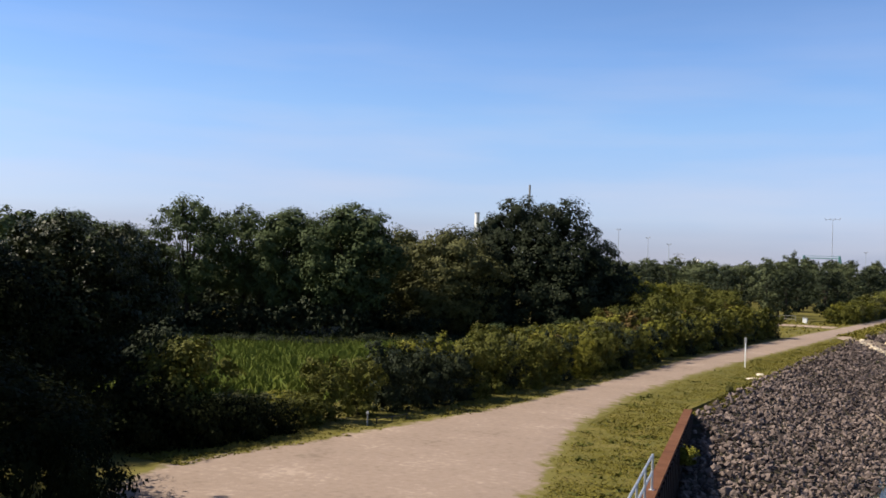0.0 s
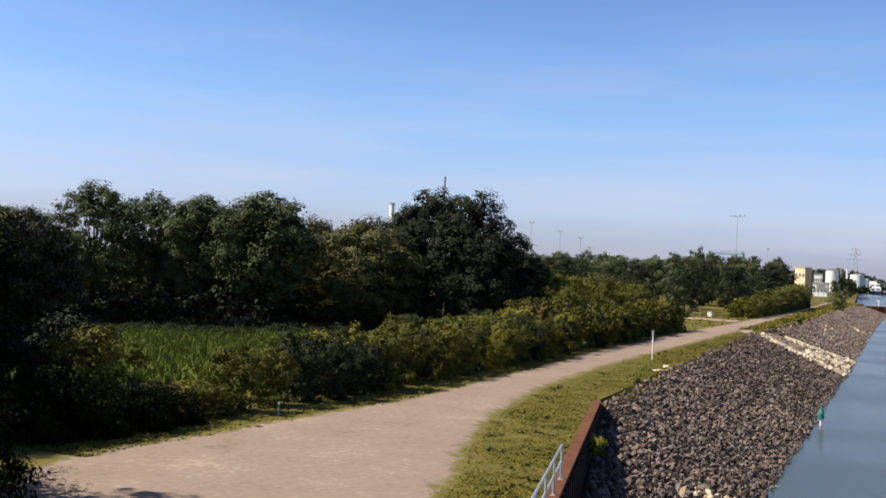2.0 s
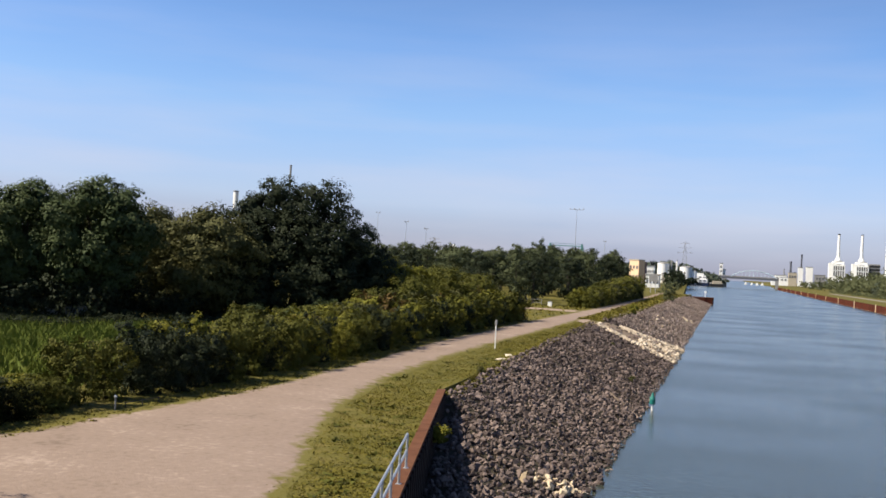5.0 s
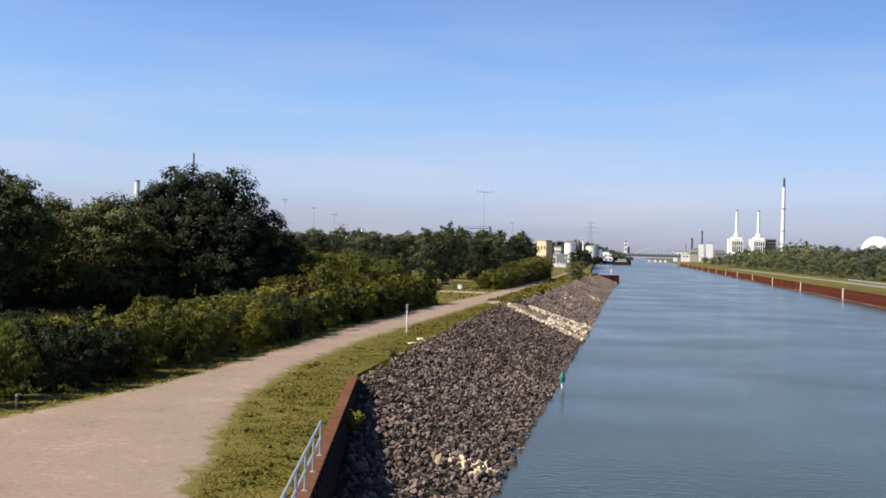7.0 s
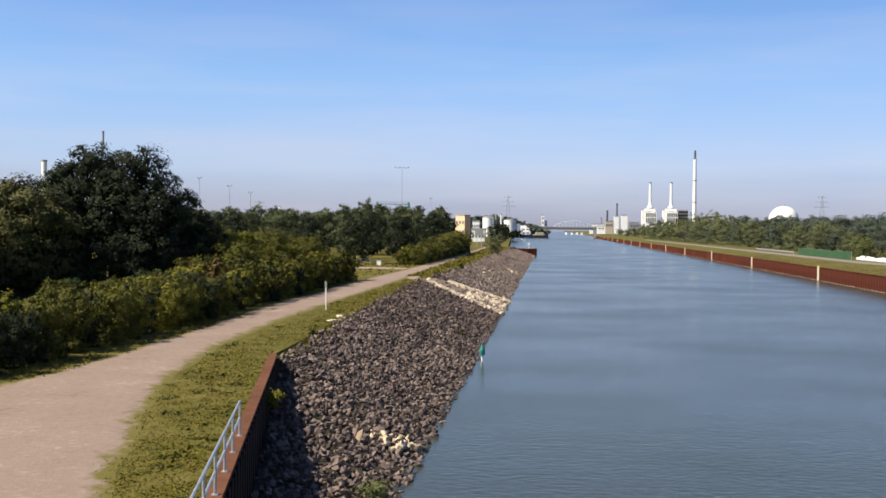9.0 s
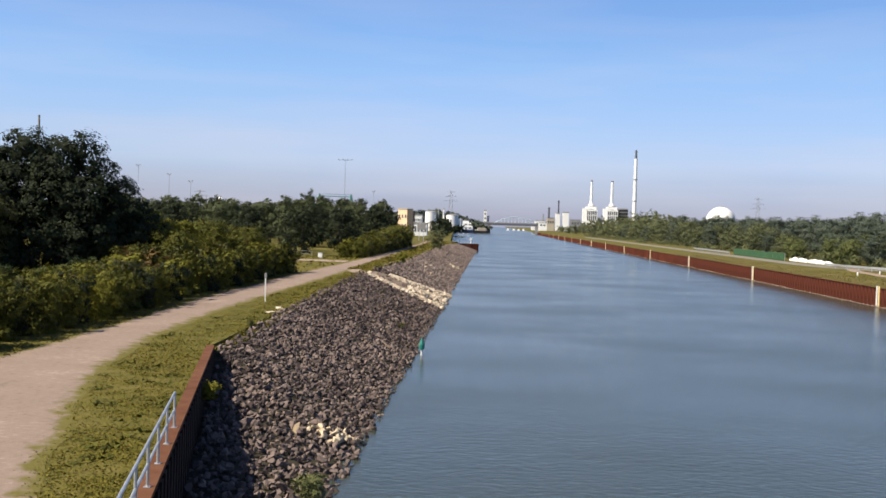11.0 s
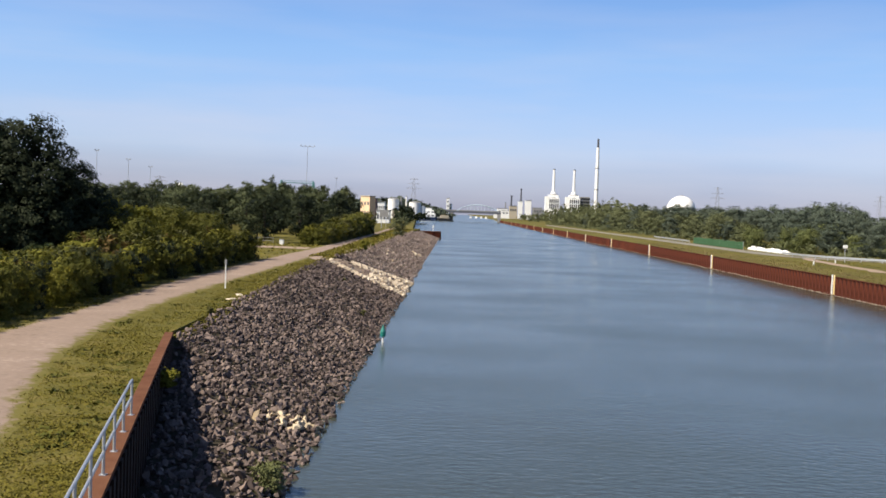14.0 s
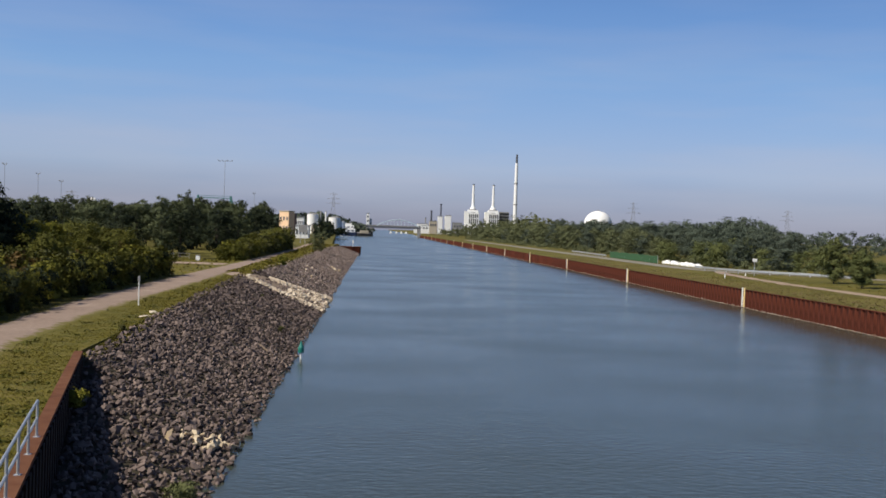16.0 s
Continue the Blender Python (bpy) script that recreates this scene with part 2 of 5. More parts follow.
def quick_mesh(name, verts, loops, size, mat):
    """A mesh of many faces of one size, from arrays."""
    me = bpy.data.meshes.new(name)
    n = len(loops) // size
    me.vertices.add(len(verts))
    me.vertices.foreach_set("co", np.asarray(verts, np.float32).ravel())
    me.loops.add(len(loops))
    me.loops.foreach_set("vertex_index", np.asarray(loops, np.int32))
    me.polygons.add(n)
    me.polygons.foreach_set("loop_start", np.arange(n, dtype=np.int32) * size)
    me.polygons.foreach_set("use_smooth", np.zeros(n, bool))
    me.materials.append(mat)
    me.update(calc_edges=True)
    me.validate()
    return me


def child(name, me, parent, label="", m=None):
    ob = new(name, me)
    ob.parent = parent
    if m is not None:
        ob.matrix_basis = m
    return tagged(ob, label)


def part(name, bm, mat, parent, label="", smooth=False):
    me = bpy.data.meshes.new(name)
    bm.normal_update()
    bm.to_mesh(me)
    bm.free()
    me.materials.append(mat)
    if smooth:
        me.polygons.foreach_set("use_smooth", [True] * len(me.polygons))
    return child(name, me, parent, label)


def box(bm, x0, x1, y0, y1, z0, z1, bevel=0.0):
    v = bmesh.ops.create_cube(bm, size=1.0)["verts"]
    for k in v:
        k.co = Vector((x0 + (k.co.x + 0.5) * (x1 - x0), y0 + (k.co.y + 0.5) * (y1 - y0), z0 + (k.co.z + 0.5) * (z1 - z0)))
    if bevel:
        e = list({q for k in v for q in k.link_edges})
        bmesh.ops.bevel(bm, geom=e, offset=bevel, segments=1, affect="EDGES")


def tube(bm, a, b, r0, r1=None, seg=8):
    a, b = Vector(a), Vector(b)
    d = b - a
    m = Matrix.Translation((a + b) / 2) @ d.to_track_quat("Z", "Y").to_matrix().to_4x4()
    bmesh.ops.create_cone(bm, cap_ends=True, segments=seg, radius1=r0, radius2=r0 if r1 is None else r1, depth=d.length, matrix=m)


def ring_shape(bm, profile, seg=16, centre=(0, 0)):
    """A turned shape from (radius, height) pairs."""
    rings = []
    for r, z in profile:
        rings.append([bm.verts.new((centre[0] + r * math.cos(2 * math.pi * k / seg), centre[1] + r * math.sin(2 * math.pi * k / seg), z)) for k in range(seg)])
    for a, b in zip(rings, rings[1:]):
        for k in range(seg):
            bm.faces.new((a[k], a[(k + 1) % seg], b[(k + 1) % seg], b[k]))
    bm.faces.new(rings[0][::-1])
    bm.faces.new(rings[-1])


def lerp_at(y, table):
    ys = [p[0] for p in table]
    return float(np.interp(y, ys, [p[1] for p in table]))


# ---- foliage ----
def leaf_verts(rng, pos, nor, size):
    """Folded kites, one a leaf, standing at pos and facing about nor."""
    n = len(pos)
    nor = nor / (np.linalg.norm(nor, axis=1, keepdims=True) + 1e-9)
    t = rng.normal(size=(n, 3))
    t -= nor * (t * nor).sum(1, keepdims=True)
    t /= np.linalg.norm(t, axis=1, keepdims=True) + 1e-9
    s = np.cross(nor, t)
    size = size[:, None]
    fold = nor * size * 0.14
    v = np.stack([pos - t * size * 0.55, pos + s * size * 0.46 + fold, pos + t * size * 0.55, pos - s * size * 0.46 + fold], 1)
    return v.reshape(-1, 3)


def leaf_mesh(name, rng, pos, nor, size, mat, folded=True):
    """Leaves as folded kites, or as plain three-cornered leaves where they are seen from far off."""
    k = np.arange(len(pos))[:, None]
    if folded:
        v = leaf_verts(rng, pos, nor, size)
        k = k * 4
        tri = np.concatenate([k, k + 1, k + 2, k, k + 2, k + 3], 1).ravel()
        return quick_mesh(name, v, tri, 3, mat)
    nor = nor / (np.linalg.norm(nor, axis=1, keepdims=True) + 1e-9)
    t = rng.normal(size=nor.shape)
    t -= nor * (t * nor).sum(1, keepdims=True)
    t /= np.linalg.norm(t, axis=1, keepdims=True) + 1e-9
    side, z = np.cross(nor, t), size[:, None]
    v = np.stack([pos - t * z * 0.5 - side * z * 0.5, pos - t * z * 0.35 + side * z * 0.52, pos + t * z * 0.62], 1).reshape(-1, 3)
    return quick_mesh(name, v, np.arange(len(pos) * 3), 3, mat)


def crown_points(rng, lobes, clumps, leaves, clump_r, shell=0.55):
    """Leaf places and facings of a crown: lobes (centre, radii) carry clumps at their skin, clumps carry leaves."""
    c = np.array([q[0] for q in lobes], float)
    r = np.array([q[1] for q in lobes], float)
    w = (r[:, 0] * r[:, 1] + r[:, 0] * r[:, 2] + r[:, 1] * r[:, 2])
    pick = rng.choice(len(lobes), clumps, p=w / w.sum())
    d = rng.normal(size=(clumps, 3))
    d /= np.linalg.norm(d, axis=1, keepdims=True)
    rad = shell + (0.98 - shell) * rng.random(clumps) ** 0.5
    cc = c[pick] + d * r[pick] * rad[:, None]
    cr = clump_r * rng.uniform(0.6, 1.35, clumps)
    q = np.repeat(np.arange(clumps), leaves)
    e = rng.normal(size=(len(q), 3))
    e /= np.linalg.norm(e, axis=1, keepdims=True)
    e *= (rng.random(len(q)) ** 0.62)[:, None]
    pos = cc[q] + e * cr[q][:, None] * np.array([1.15, 1.15, 0.8])
    nor = e * 0.5 + d[q] * 0.85 + np.array([0, 0, 0.3]) + rng.normal(size=e.shape) * 0.34
    return pos, nor


def limbs(bm, rng, base_r, trunk_h, top, spread, count, lobes):
    tube(bm, (0, 0, -0.3), (0.1, 0.05, trunk_h), base_r, base_r * 0.72, 10)
    tube(bm, (0.1, 0.05, trunk_h - 0.05), (0.25, -0.1, trunk_h + (top - trunk_h) * 0.75), base_r * 0.72, base_r * 0.12, 8)
    for k in range(count):
        c, r = lobes[k % len(lobes)]
        z0 = trunk_h * rng.uniform(0.7, 1.0) + (top - trunk_h) * 0.25 * rng.random()
        mid = Vector((c[0] * 0.45, c[1] * 0.45, z0 + (c[2] - z0) * 0.6))
        tube(bm, (0.1, 0.05, z0), mid, base_r * 0.38, base_r * 0.22, 6)
        tube(bm, mid, (c[0], c[1], c[2] + r[2] * 0.3), base_r * 0.22, base_r * 0.05, 5)


def with_core(rng, lobes, pos, nor, size, count, leaf):
    """Adds the larger inner leaves that close a crown."""
    k = np.repeat(np.arange(len(lobes)), count)
    c = np.array([q[0] for q in lobes], float)[k]
    r = np.array([q[1] for q in lobes], float)[k]
    d = rng.normal(size=(len(k), 3))
    d /= np.linalg.norm(d, axis=1, keepdims=True)
    p = c + d * r * (0.76 * rng.random(len(k)) ** 0.4)[:, None]
    return np.concatenate([pos, p]), np.concatenate([nor, d + np.array([0, 0, 0.3])]), np.concatenate([size, leaf * rng.uniform(0.7, 1.3, len(k))])


def crown_lobes(rng, height, radius, low, count, round_top=0.8):
    """Boughs of a crown: small lobes spread over an egg-shaped envelope, and a few large ones inside it."""
    mid, half = height * (1 + low) / 2, height * (1 - low) / 2
    lobes = []
    for k in range(count):
        u = 1 - 2 * (k + 0.5) / count
        a = k * 2.39996 + rng.uniform(-0.35, 0.35)
        r = radius * rng.uniform(0.2, 0.37)
        ring = (1 - u * u) ** (0.5 * round_top) * (1.0 if u < 0 else 1 - 0.18 * u)
        d = max(0.0, radius * ring - r * 0.75) * rng.uniform(0.72, 1.08)
        lobes.append(((math.cos(a) * d, math.sin(a) * d, mid + u * (half - r * 0.75) + rng.uniform(-0.05, 0.05) * half), (r * 1.1, r * 1.1, r * 0.85)))
    for k in range(5):
        a, r = k * 2.4, radius * 0.4
        lobes.append(((math.cos(a) * radius * 0.28, math.sin(a) * radius * 0.28, mid + half * (-0.62 + 0.27 * k)), (r, r, min(r, half * 0.4))))
    return lobes


def tree_proto(name, label, seed, height, radius, mat, trunk=0.18, clumps=150, leaves=60, leaf=0.3, clump_r=1.0, lobe_count=14, low=0.25, group="", core=45, core_leaf=1.3, shape=None, folded=False):
    """A tree: tapered trunk with limbs, and a crown of leaf clumps from low * height up."""
    rng = np.random.default_rng(seed)
    ob = thing(name, label, "tree", group=group)
    lobes = crown_lobes(rng, height, radius, low, lobe_count)
    if shape:     # lobes given as (across, deep, up, size)
        lobes = [((a, b, c), (r * 1.05, r * 1.05, r * 0.9)) for a, b, c, r in shape]
    bm = bmesh.new()
    limbs(bm, rng, trunk, height * max(low, 0.12) * 1.1, height * 0.9, radius, 9 if leaf < 0.2 else 3, lobes)
    part("trunk", bm, M_BARK, ob)
    pos, nor = crown_points(rng, lobes, clumps, leaves, clump_r)
    size = leaf * rng.uniform(0.6, 1.35, len(pos))
    pos, nor, size = with_core(rng, lobes, pos, nor, size, core, leaf * core_leaf)
    pos[:, 2] = np.maximum(pos[:, 2], 0.12)
    child("crown", leaf_mesh("crown", rng, pos, nor, size, mat, folded), ob)
    return ob


def bush_proto(name, label, seed, height, radius, mat, clumps=60, leaves=55, leaf=0.16, clump_r=0.45, group="", category="bush", folded=True):
    rng = np.random.default_rng(seed)
    ob = thing(name, label, category, group=group)
    lobes = []
    for k in range(9):
        a, u = k * 2.4, (k + 0.5) / 9
        s = radius * rng.uniform(0.4, 0.6)
        d = radius * 0.66 * math.sin(math.pi * (0.25 + 0.62 * (1 - u))) * rng.uniform(0.5, 1.15)
        lobes.append(((math.cos(a) * d, math.sin(a) * d, min(height - s * 0.7, height * (0.18 + 0.75 * u))), (s, s, s * 0.85)))
    for k in range(5):      # low skirt
        a = k * 1.26 + 0.4
        lobes.append(((math.cos(a) * radius * 0.42, math.sin(a) * radius * 0.42, height * 0.14), (radius * 0.36, radius * 0.36, height * 0.16)))
    for k in range(4):
        c = lobes[k][0]
        bm = bmesh.new()
        tube(bm, (0.06 * math.cos(k), 0.06 * math.sin(k), -0.1), (c[0] * 0.8, c[1] * 0.8, c[2]), 0.035, 0.01, 5)
        part("stem", bm, M_BARK, ob)
    pos, nor = crown_points(rng, lobes, clumps, leaves, clump_r, 0.4)
    pos[:, 2] = np.maximum(pos[:, 2], 0.05)
    # long shoots that break the outline
    n = 18
    a = rng.uniform(0, 2 * math.pi, n)
    tip = np.stack([np.cos(a) * radius * rng.uniform(0.1, 0.7, n), np.sin(a) * radius * rng.uniform(0.1, 0.7, n), height * rng.uniform(0.75, 1.02, n)], 1)
    k = np.repeat(np.arange(n), 10)
    u = rng.random(len(k))[:, None]
    sp = tip[k] * (1 - 0.3 * u) + rng.normal(size=(len(k), 3)) * 0.08
    pos = np.concatenate([pos, sp])
    nor = np.concatenate([nor, rng.normal(size=sp.shape) + np.array([0, 0, 0.6])])
    size = leaf * rng.uniform(0.6, 1.4, len(pos))
    pos, nor, size = with_core(rng, lobes, pos, nor, size, 20, leaf * 1.2)
    pos[:, 2] = np.maximum(pos[:, 2], 0.05)
    child("foliage", leaf_mesh("foliage", rng, pos, nor, size, mat, folded), ob)
    return ob


def stand(ob, x, y, z, turn=0.0, s=1.0, sz=None):
    ob.matrix_basis = pose(x, y, z, 0, 0, turn) @ Matrix.Diagonal((s, s, sz or s, 1))
    return ob


def again(ob, x, y, z, turn=0.0, s=1.0, sz=None):
    k = copy_thing(ob, Matrix.Identity(4))
    return stand(k, x, y, z, turn, s, sz)


# ---- the large structure: ground, canal, path ----
G = 2.7                     # level of the bank over the water
SHORE, PILE_X = -4.5, 45.4  # the two waterlines
TOP_EDGE = [(43, -11.7), (46, -11.8), (55, -12.2), (70, -12.7), (102, -13.2), (112, -13.2), (125, -12.9), (150, -12.5), (225, -12.5), (285, -11.8), (311, -10.5), (315, -10.5), (316.5, -13.0), (1000, -38.0), (1012, -6.0), (4500, -6.0)]
PATH_L = [(2, -11.5), (12, -13.4), (16.5, -18.8), (19.7, -20.0), (24.2, -19.1), (28, -18.6), (34, -18.1), (40, -17.9), (49, -18.2), (58, -18.7), (70, -19.1), (84, -19.2), (103, -19.3), (121, -18.9), (143, -18.4), (188, -18.4), (263, -18.9), (312, -19.6)]
PATH_R = [(2, -4.5), (12, -6.8), (20, -9.6), (25, -11.2), (31, -13.2), (37, -14.4), (43, -15.3), (54, -16.0), (70, -16.2), (90, -16.0), (110, -16.0), (140, -16.0), (200, -16.8), (285, -18.0), (312, -18.5)]


def smooth_table(table, step=1.0, passes=6):
    ys = np.arange(table[0][0], table[-1][0] + step, step)
    v = np.interp(ys, [p[0] for p in table], [p[1] for p in table])
    for _ in range(passes):
        v[1:-1] = (v[:-2] + 2 * v[1:-1] + v[2:]) / 4
    return list(zip(ys.tolist(), v.tolist()))


PATH_L, PATH_R = smooth_table(PATH_L), smooth_table(PATH_R)


def wall_x(y):
    return -11.6 + (41.6 - y) * 0.228


def bank_edge(y):
    return min(wall_x(y), -4.2) if y < 43 else lerp_at(y, TOP_EDGE)


def slope_z(x):
    return (SHORE - x) * G / 7.6


def ground_z(x, y):
    if x > 46:
        return lerp_at(x, [(46, 2.22), (48, 2.3), (51, 2.5), (56, 2.75), (64, 2.9), (90, 3.0)])
    if x < -13.2:
        return G + 0.10 * noise.noise((x * 0.12, y * 0.12, 3.0)) * min(1, (-13.2 - x) / 4)
    return G


ys = [-300, -60, 0, 8, 12] + [16 + 2 * k for k in range(60)] + [136 + 6 * k for k in range(30)] + [313, 315, 316.5, 330, 400, 500, 600, 700, 702, 800, 1000, 1012, 1500, 2500, 4500]
xs_left = [-4500, -900, -300, -150, -100, -80, -65, -55, -48, -42, -37, -33, -29, -26, -23.5, -21, -19, -17, -15.2]
verts, faces, width = [], [], 0
for y in ys:
    e, w = bank_edge(y), max(0.0, min(y, 1500) - 1000) * 0.025    # the far bank bends away
    q = 0.0 if y < 1001 else 1.3     # and slopes beyond the end of the quay wall
    row = [(min(x, e - 0.6 - 0.05 * (len(xs_left) - k)), y, ground_z(x, y)) for k, x in enumerate(xs_left)]
    row += [(e - 0.14, y, G), (e - 0.10, y, max(-0.6, slope_z(e) - 0.6) if y < 315 else -2.0), (e + 0.5 if y > 316 else -3.0, y, -2.0), (20, y, -2.2), (PILE_X + 0.32 + w, y, -2.0), (PILE_X + 0.34 + w + q, y, 2.22), (48 + w + q * 0.5, y, 2.3), (51 + w, y, 2.5), (56 + w, y, 2.75), (64 + w, y, 2.9), (90 + w, y, 3.0), (600, y, 3.0), (4500, y, 3.0)]
    width = len(row)
    verts += row
for j in range(len(ys) - 1):
    for i in range(width - 1):
        a = j * width + i
        faces.append((a, a + 1, a + width + 1, a + width))
tagged(new("ground", mesh_of("ground", verts, faces, M_GRASS)), "flat meadow ground with the canal bed cut into it", "ground", kind="structure")

# bed of the stone slope
verts, faces = [], []
ey = [10 + 1.5 * k for k in range(201)]
for y in ey:
    e = bank_edge(y)
    for k in range(6):
        x = e - 0.06 + (-3.2 - e) * k / 5
        # the bed drops along the wall too, making its shadow wider and darker
        verts.append((x, y, min(slope_z(x), G) - 0.12 - (0.55 * math.exp(-max(0.0, x - wall_x(y)) / 0.9) if y < 41 else 0.0)))
for j in range(len(ey) - 1):
    for i in range(5):
        a = j * 6 + i
        faces.append((a, a + 1, a + 7, a + 6))
tagged(new("embankment", mesh_of("embankment", verts, faces, M_SOIL)), "dark earth bed under the stone slope", "embankment", kind="structure")

# canal water
M_WATER = bpy.data.materials.new("canal_water")
M_WATER.use_nodes = True
wnod, wlin = M_WATER.node_tree.nodes, M_WATER.node_tree.links
wb = wnod["Principled BSDF"]
wb.inputs["Base Color"].default_value = (0.042, 0.05, 0.038, 1)
wb.inputs["IOR"].default_value = 1.33
wb.inputs["Specular IOR Level"].default_value = 0.45
wco, wmap = wnod.new("ShaderNodeTexCoord"), wnod.new("ShaderNodeMapping")
wmap.inputs["Scale"].default_value = (0.75, 1.15, 1)
wlin.new(wco.outputs["Object"], wmap.inputs[0])
small, swell = wnod.new("ShaderNodeTexNoise"), wnod.new("ShaderNodeTexNoise")
small.inputs["Scale"].default_value, small.inputs["Detail"].default_value = 3.0, 5.0
swell.inputs["Scale"].default_value, swell.inputs["Detail"].default_value = 0.4, 3.0
wlin.new(wmap.outputs[0], small.inputs[0]), wlin.new(wmap.outputs[0], swell.inputs[0])
wsum = wnod.new("ShaderNodeMath")
wsum.operation = "MULTIPLY_ADD"
wsum.inputs[1].default_value = 0.5
wlin.new(swell.outputs[0], wsum.inputs[0]), wlin.new(small.outputs[0], wsum.inputs[2])
wbump = wnod.new("ShaderNodeBump")
wbump.inputs["Strength"].default_value, wbump.inputs["Distance"].default_value = 0.33, 0.08
wpat, wmr = wnod.new("ShaderNodeTexNoise"), wnod.new("ShaderNodeMapRange")
wpat.inputs["Scale"].default_value, wpat.inputs["Detail"].default_value = 0.07, 5.0
wmr.inputs["From Min"].default_value, wmr.inputs["From Max"].default_value = 0.35, 0.65
wmr.inputs["To Min"].default_value, wmr.inputs["To Max"].default_value = 0.16, 0.26
wlin.new(wmap.outputs[0], wpat.inputs[0]), wlin.new(wpat.outputs[0], wmr.inputs[0]), wlin.new(wmr.outputs[0], wb.inputs["Roughness"])
wlin.new(wsum.outputs[0], wbump.inputs["Height"]), wlin.new(wbump.outputs[0], wb.inputs["Normal"])
tagged(new("water", mesh_of("water", [(-60, -300, 0), (PILE_X + 0.3, -300, 0), (PILE_X + 0.3, 1000, 0), (300, 1001, 0), (300, 4400, 0), (-60, 4400, 0)], [(0, 1, 2, 3, 4, 5)], M_WATER)), "calm grey-blue canal water with fine ripples", "water", kind="structure")


# the towpath's gravel gives way to grass where no wheel runs
M_PATH = material("towpath_gravel", [(0.1805, 0.1377, 0.1111), (0.2375, 0.1815, 0.1472), (0.2546, 0.1957, 0.1605), (0.3325, 0.2622, 0.2175)], 5.0, 0.95, bump=0.5, bump_scale=14, dist=0.03, spec=0.1, detail=9.0)
pn, plk = M_PATH.node_tree.nodes, M_PATH.node_tree.links
pat, pno, pad, pmr, pmx = pn.new("ShaderNodeAttribute"), pn.new("ShaderNodeTexNoise"), pn.new("ShaderNodeMath"), pn.new("ShaderNodeMapRange"), pn.new("ShaderNodeMix")
pat.attribute_name, pad.operation, pmx.data_type = "worn", "MULTIPLY_ADD", "RGBA"
pno.inputs["Scale"].default_value, pno.inputs["Detail"].default_value, pad.inputs[1].default_value = 1.8, 10.0, 1.3
pmr.inputs["From Min"].default_value, pmr.inputs["From Max"].default_value = 0.8, 1.12
plk.new(pn["Texture Coordinate"].outputs["Object"], pno.inputs[0]), plk.new(pno.outputs[0], pad.inputs[0]), plk.new(pat.outputs["Fac"], pad.inputs[2]), plk.new(pad.outputs[0], pmr.inputs[0]), plk.new(pmr.outputs[0], pmx.inputs[0])
pmx.inputs[6].default_value = (0.13, 0.115, 0.033, 1)
plk.new(pn["Color Ramp"].outputs[0], pmx.inputs[7]), plk.new(pmx.outputs[2], pn["Principled BSDF"].inputs["Base Color"])


def ribbon(name, left, right, y0, y1, step, z, mat, label, ragged=0.12, cols=8):
    verts, faces = [], []
    n = int((y1 - y0) / step) + 1
    for j in range(n):
        y = y0 + j * step
        a, b = lerp_at(y, left), lerp_at(y, right)
        a += ragged * noise.noise((y * 0.35, 1.0, 0)) * 2
        b += ragged * noise.noise((y * 0.35, 7.0, 0)) * 2
        for i in range(cols + 1):
            u = i / cols
            x = a + (b - a) * u
            edge = min(u, 1 - u) * 2
            verts.append((x, y, z + ground_z(x, y) - G + 0.05 * min(1, edge * 3) - 0.03))
    for j in range(n - 1):
        for i in range(cols):
            q = j * (cols + 1) + i
            faces.append((q, q + 1, q + cols + 2, q + cols + 1))
    return tagged(new(name, mesh_of(name, verts, faces, mat, True)), label, "path", kind="structure")


WIDE_L, WIDE_R = [(y, x - 0.5) for y, x in PATH_L], [(y, x + 0.5) for y, x in PATH_R]
path = ribbon("path", WIDE_L, WIDE_R, 2, 312, 0.5, G + 0.035, M_PATH, "dry sandy gravel towpath along the canal", 0.12, 24)
path.data.attributes.new("worn", "FLOAT", "POINT").data.foreach_set("value", [min(1.0, min(i % 25, 24 - i % 25) / 24 * max(3.0, lerp_at(v.co.y, WIDE_R) - lerp_at(v.co.y, WIDE_L)) / 1.3) for i, v in enumerate(path.data.vertices)])
rim = [(-24.4, 25.0), (-24.4, 64.0)] + [(-73 * math.sin(radians(a)), 73 * math.cos(radians(a))) for a in range(24, 66, 3)] + [(-60, 25.0)]
tagged(new("field", mesh_of("field", [(x, y, G + 0.13) for x, y in rim], [tuple(range(len(rim)))], M_FIELD)), "dark soil of the crop field behind the hedge", "field", kind="structure")
ribbon("side_path", [(126, -60), (139, -60)], [(126, -19.4), (139, -19.4)], 131, 136, 1, G + 0.03, M_DIRT, "pale gravel track through a gap in the hedge", 0.0, 10)

# steel wing wall with its capping beam and railing
wall = thing("retaining_wall", "rusty steel retaining wall with a flat capping beam", "wall", kind="structure")
bm = bmesh.new()
W0, W1 = 9.0, 41.6
d = Vector((wall_x(W1) - wall_x(W0), W1 - W0, 0)).normalized()
side = Vector((d.y, -d.x, 0))
p0, p1 = Vector((wall_x(W0), W0, 0)), Vector((wall_x(W1), W1, 0))


def slab(bm, a, b, off0, off1, z0, z1):
    q = [a + side * off0, a + side * off1, b + side * off1, b + side * off0]
    lo = [bm.verts.new((v.x, v.y, z0)) for v in q]
    hi = [bm.verts.new((v.x, v.y, z1)) for v in q]
    bm.faces.new(lo[::-1]), bm.faces.new(hi)
    for k in range(4):
        bm.faces.new((lo[k], lo[(k + 1) % 4], hi[(k + 1) % 4], hi[k]))


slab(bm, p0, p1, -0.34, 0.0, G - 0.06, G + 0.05)
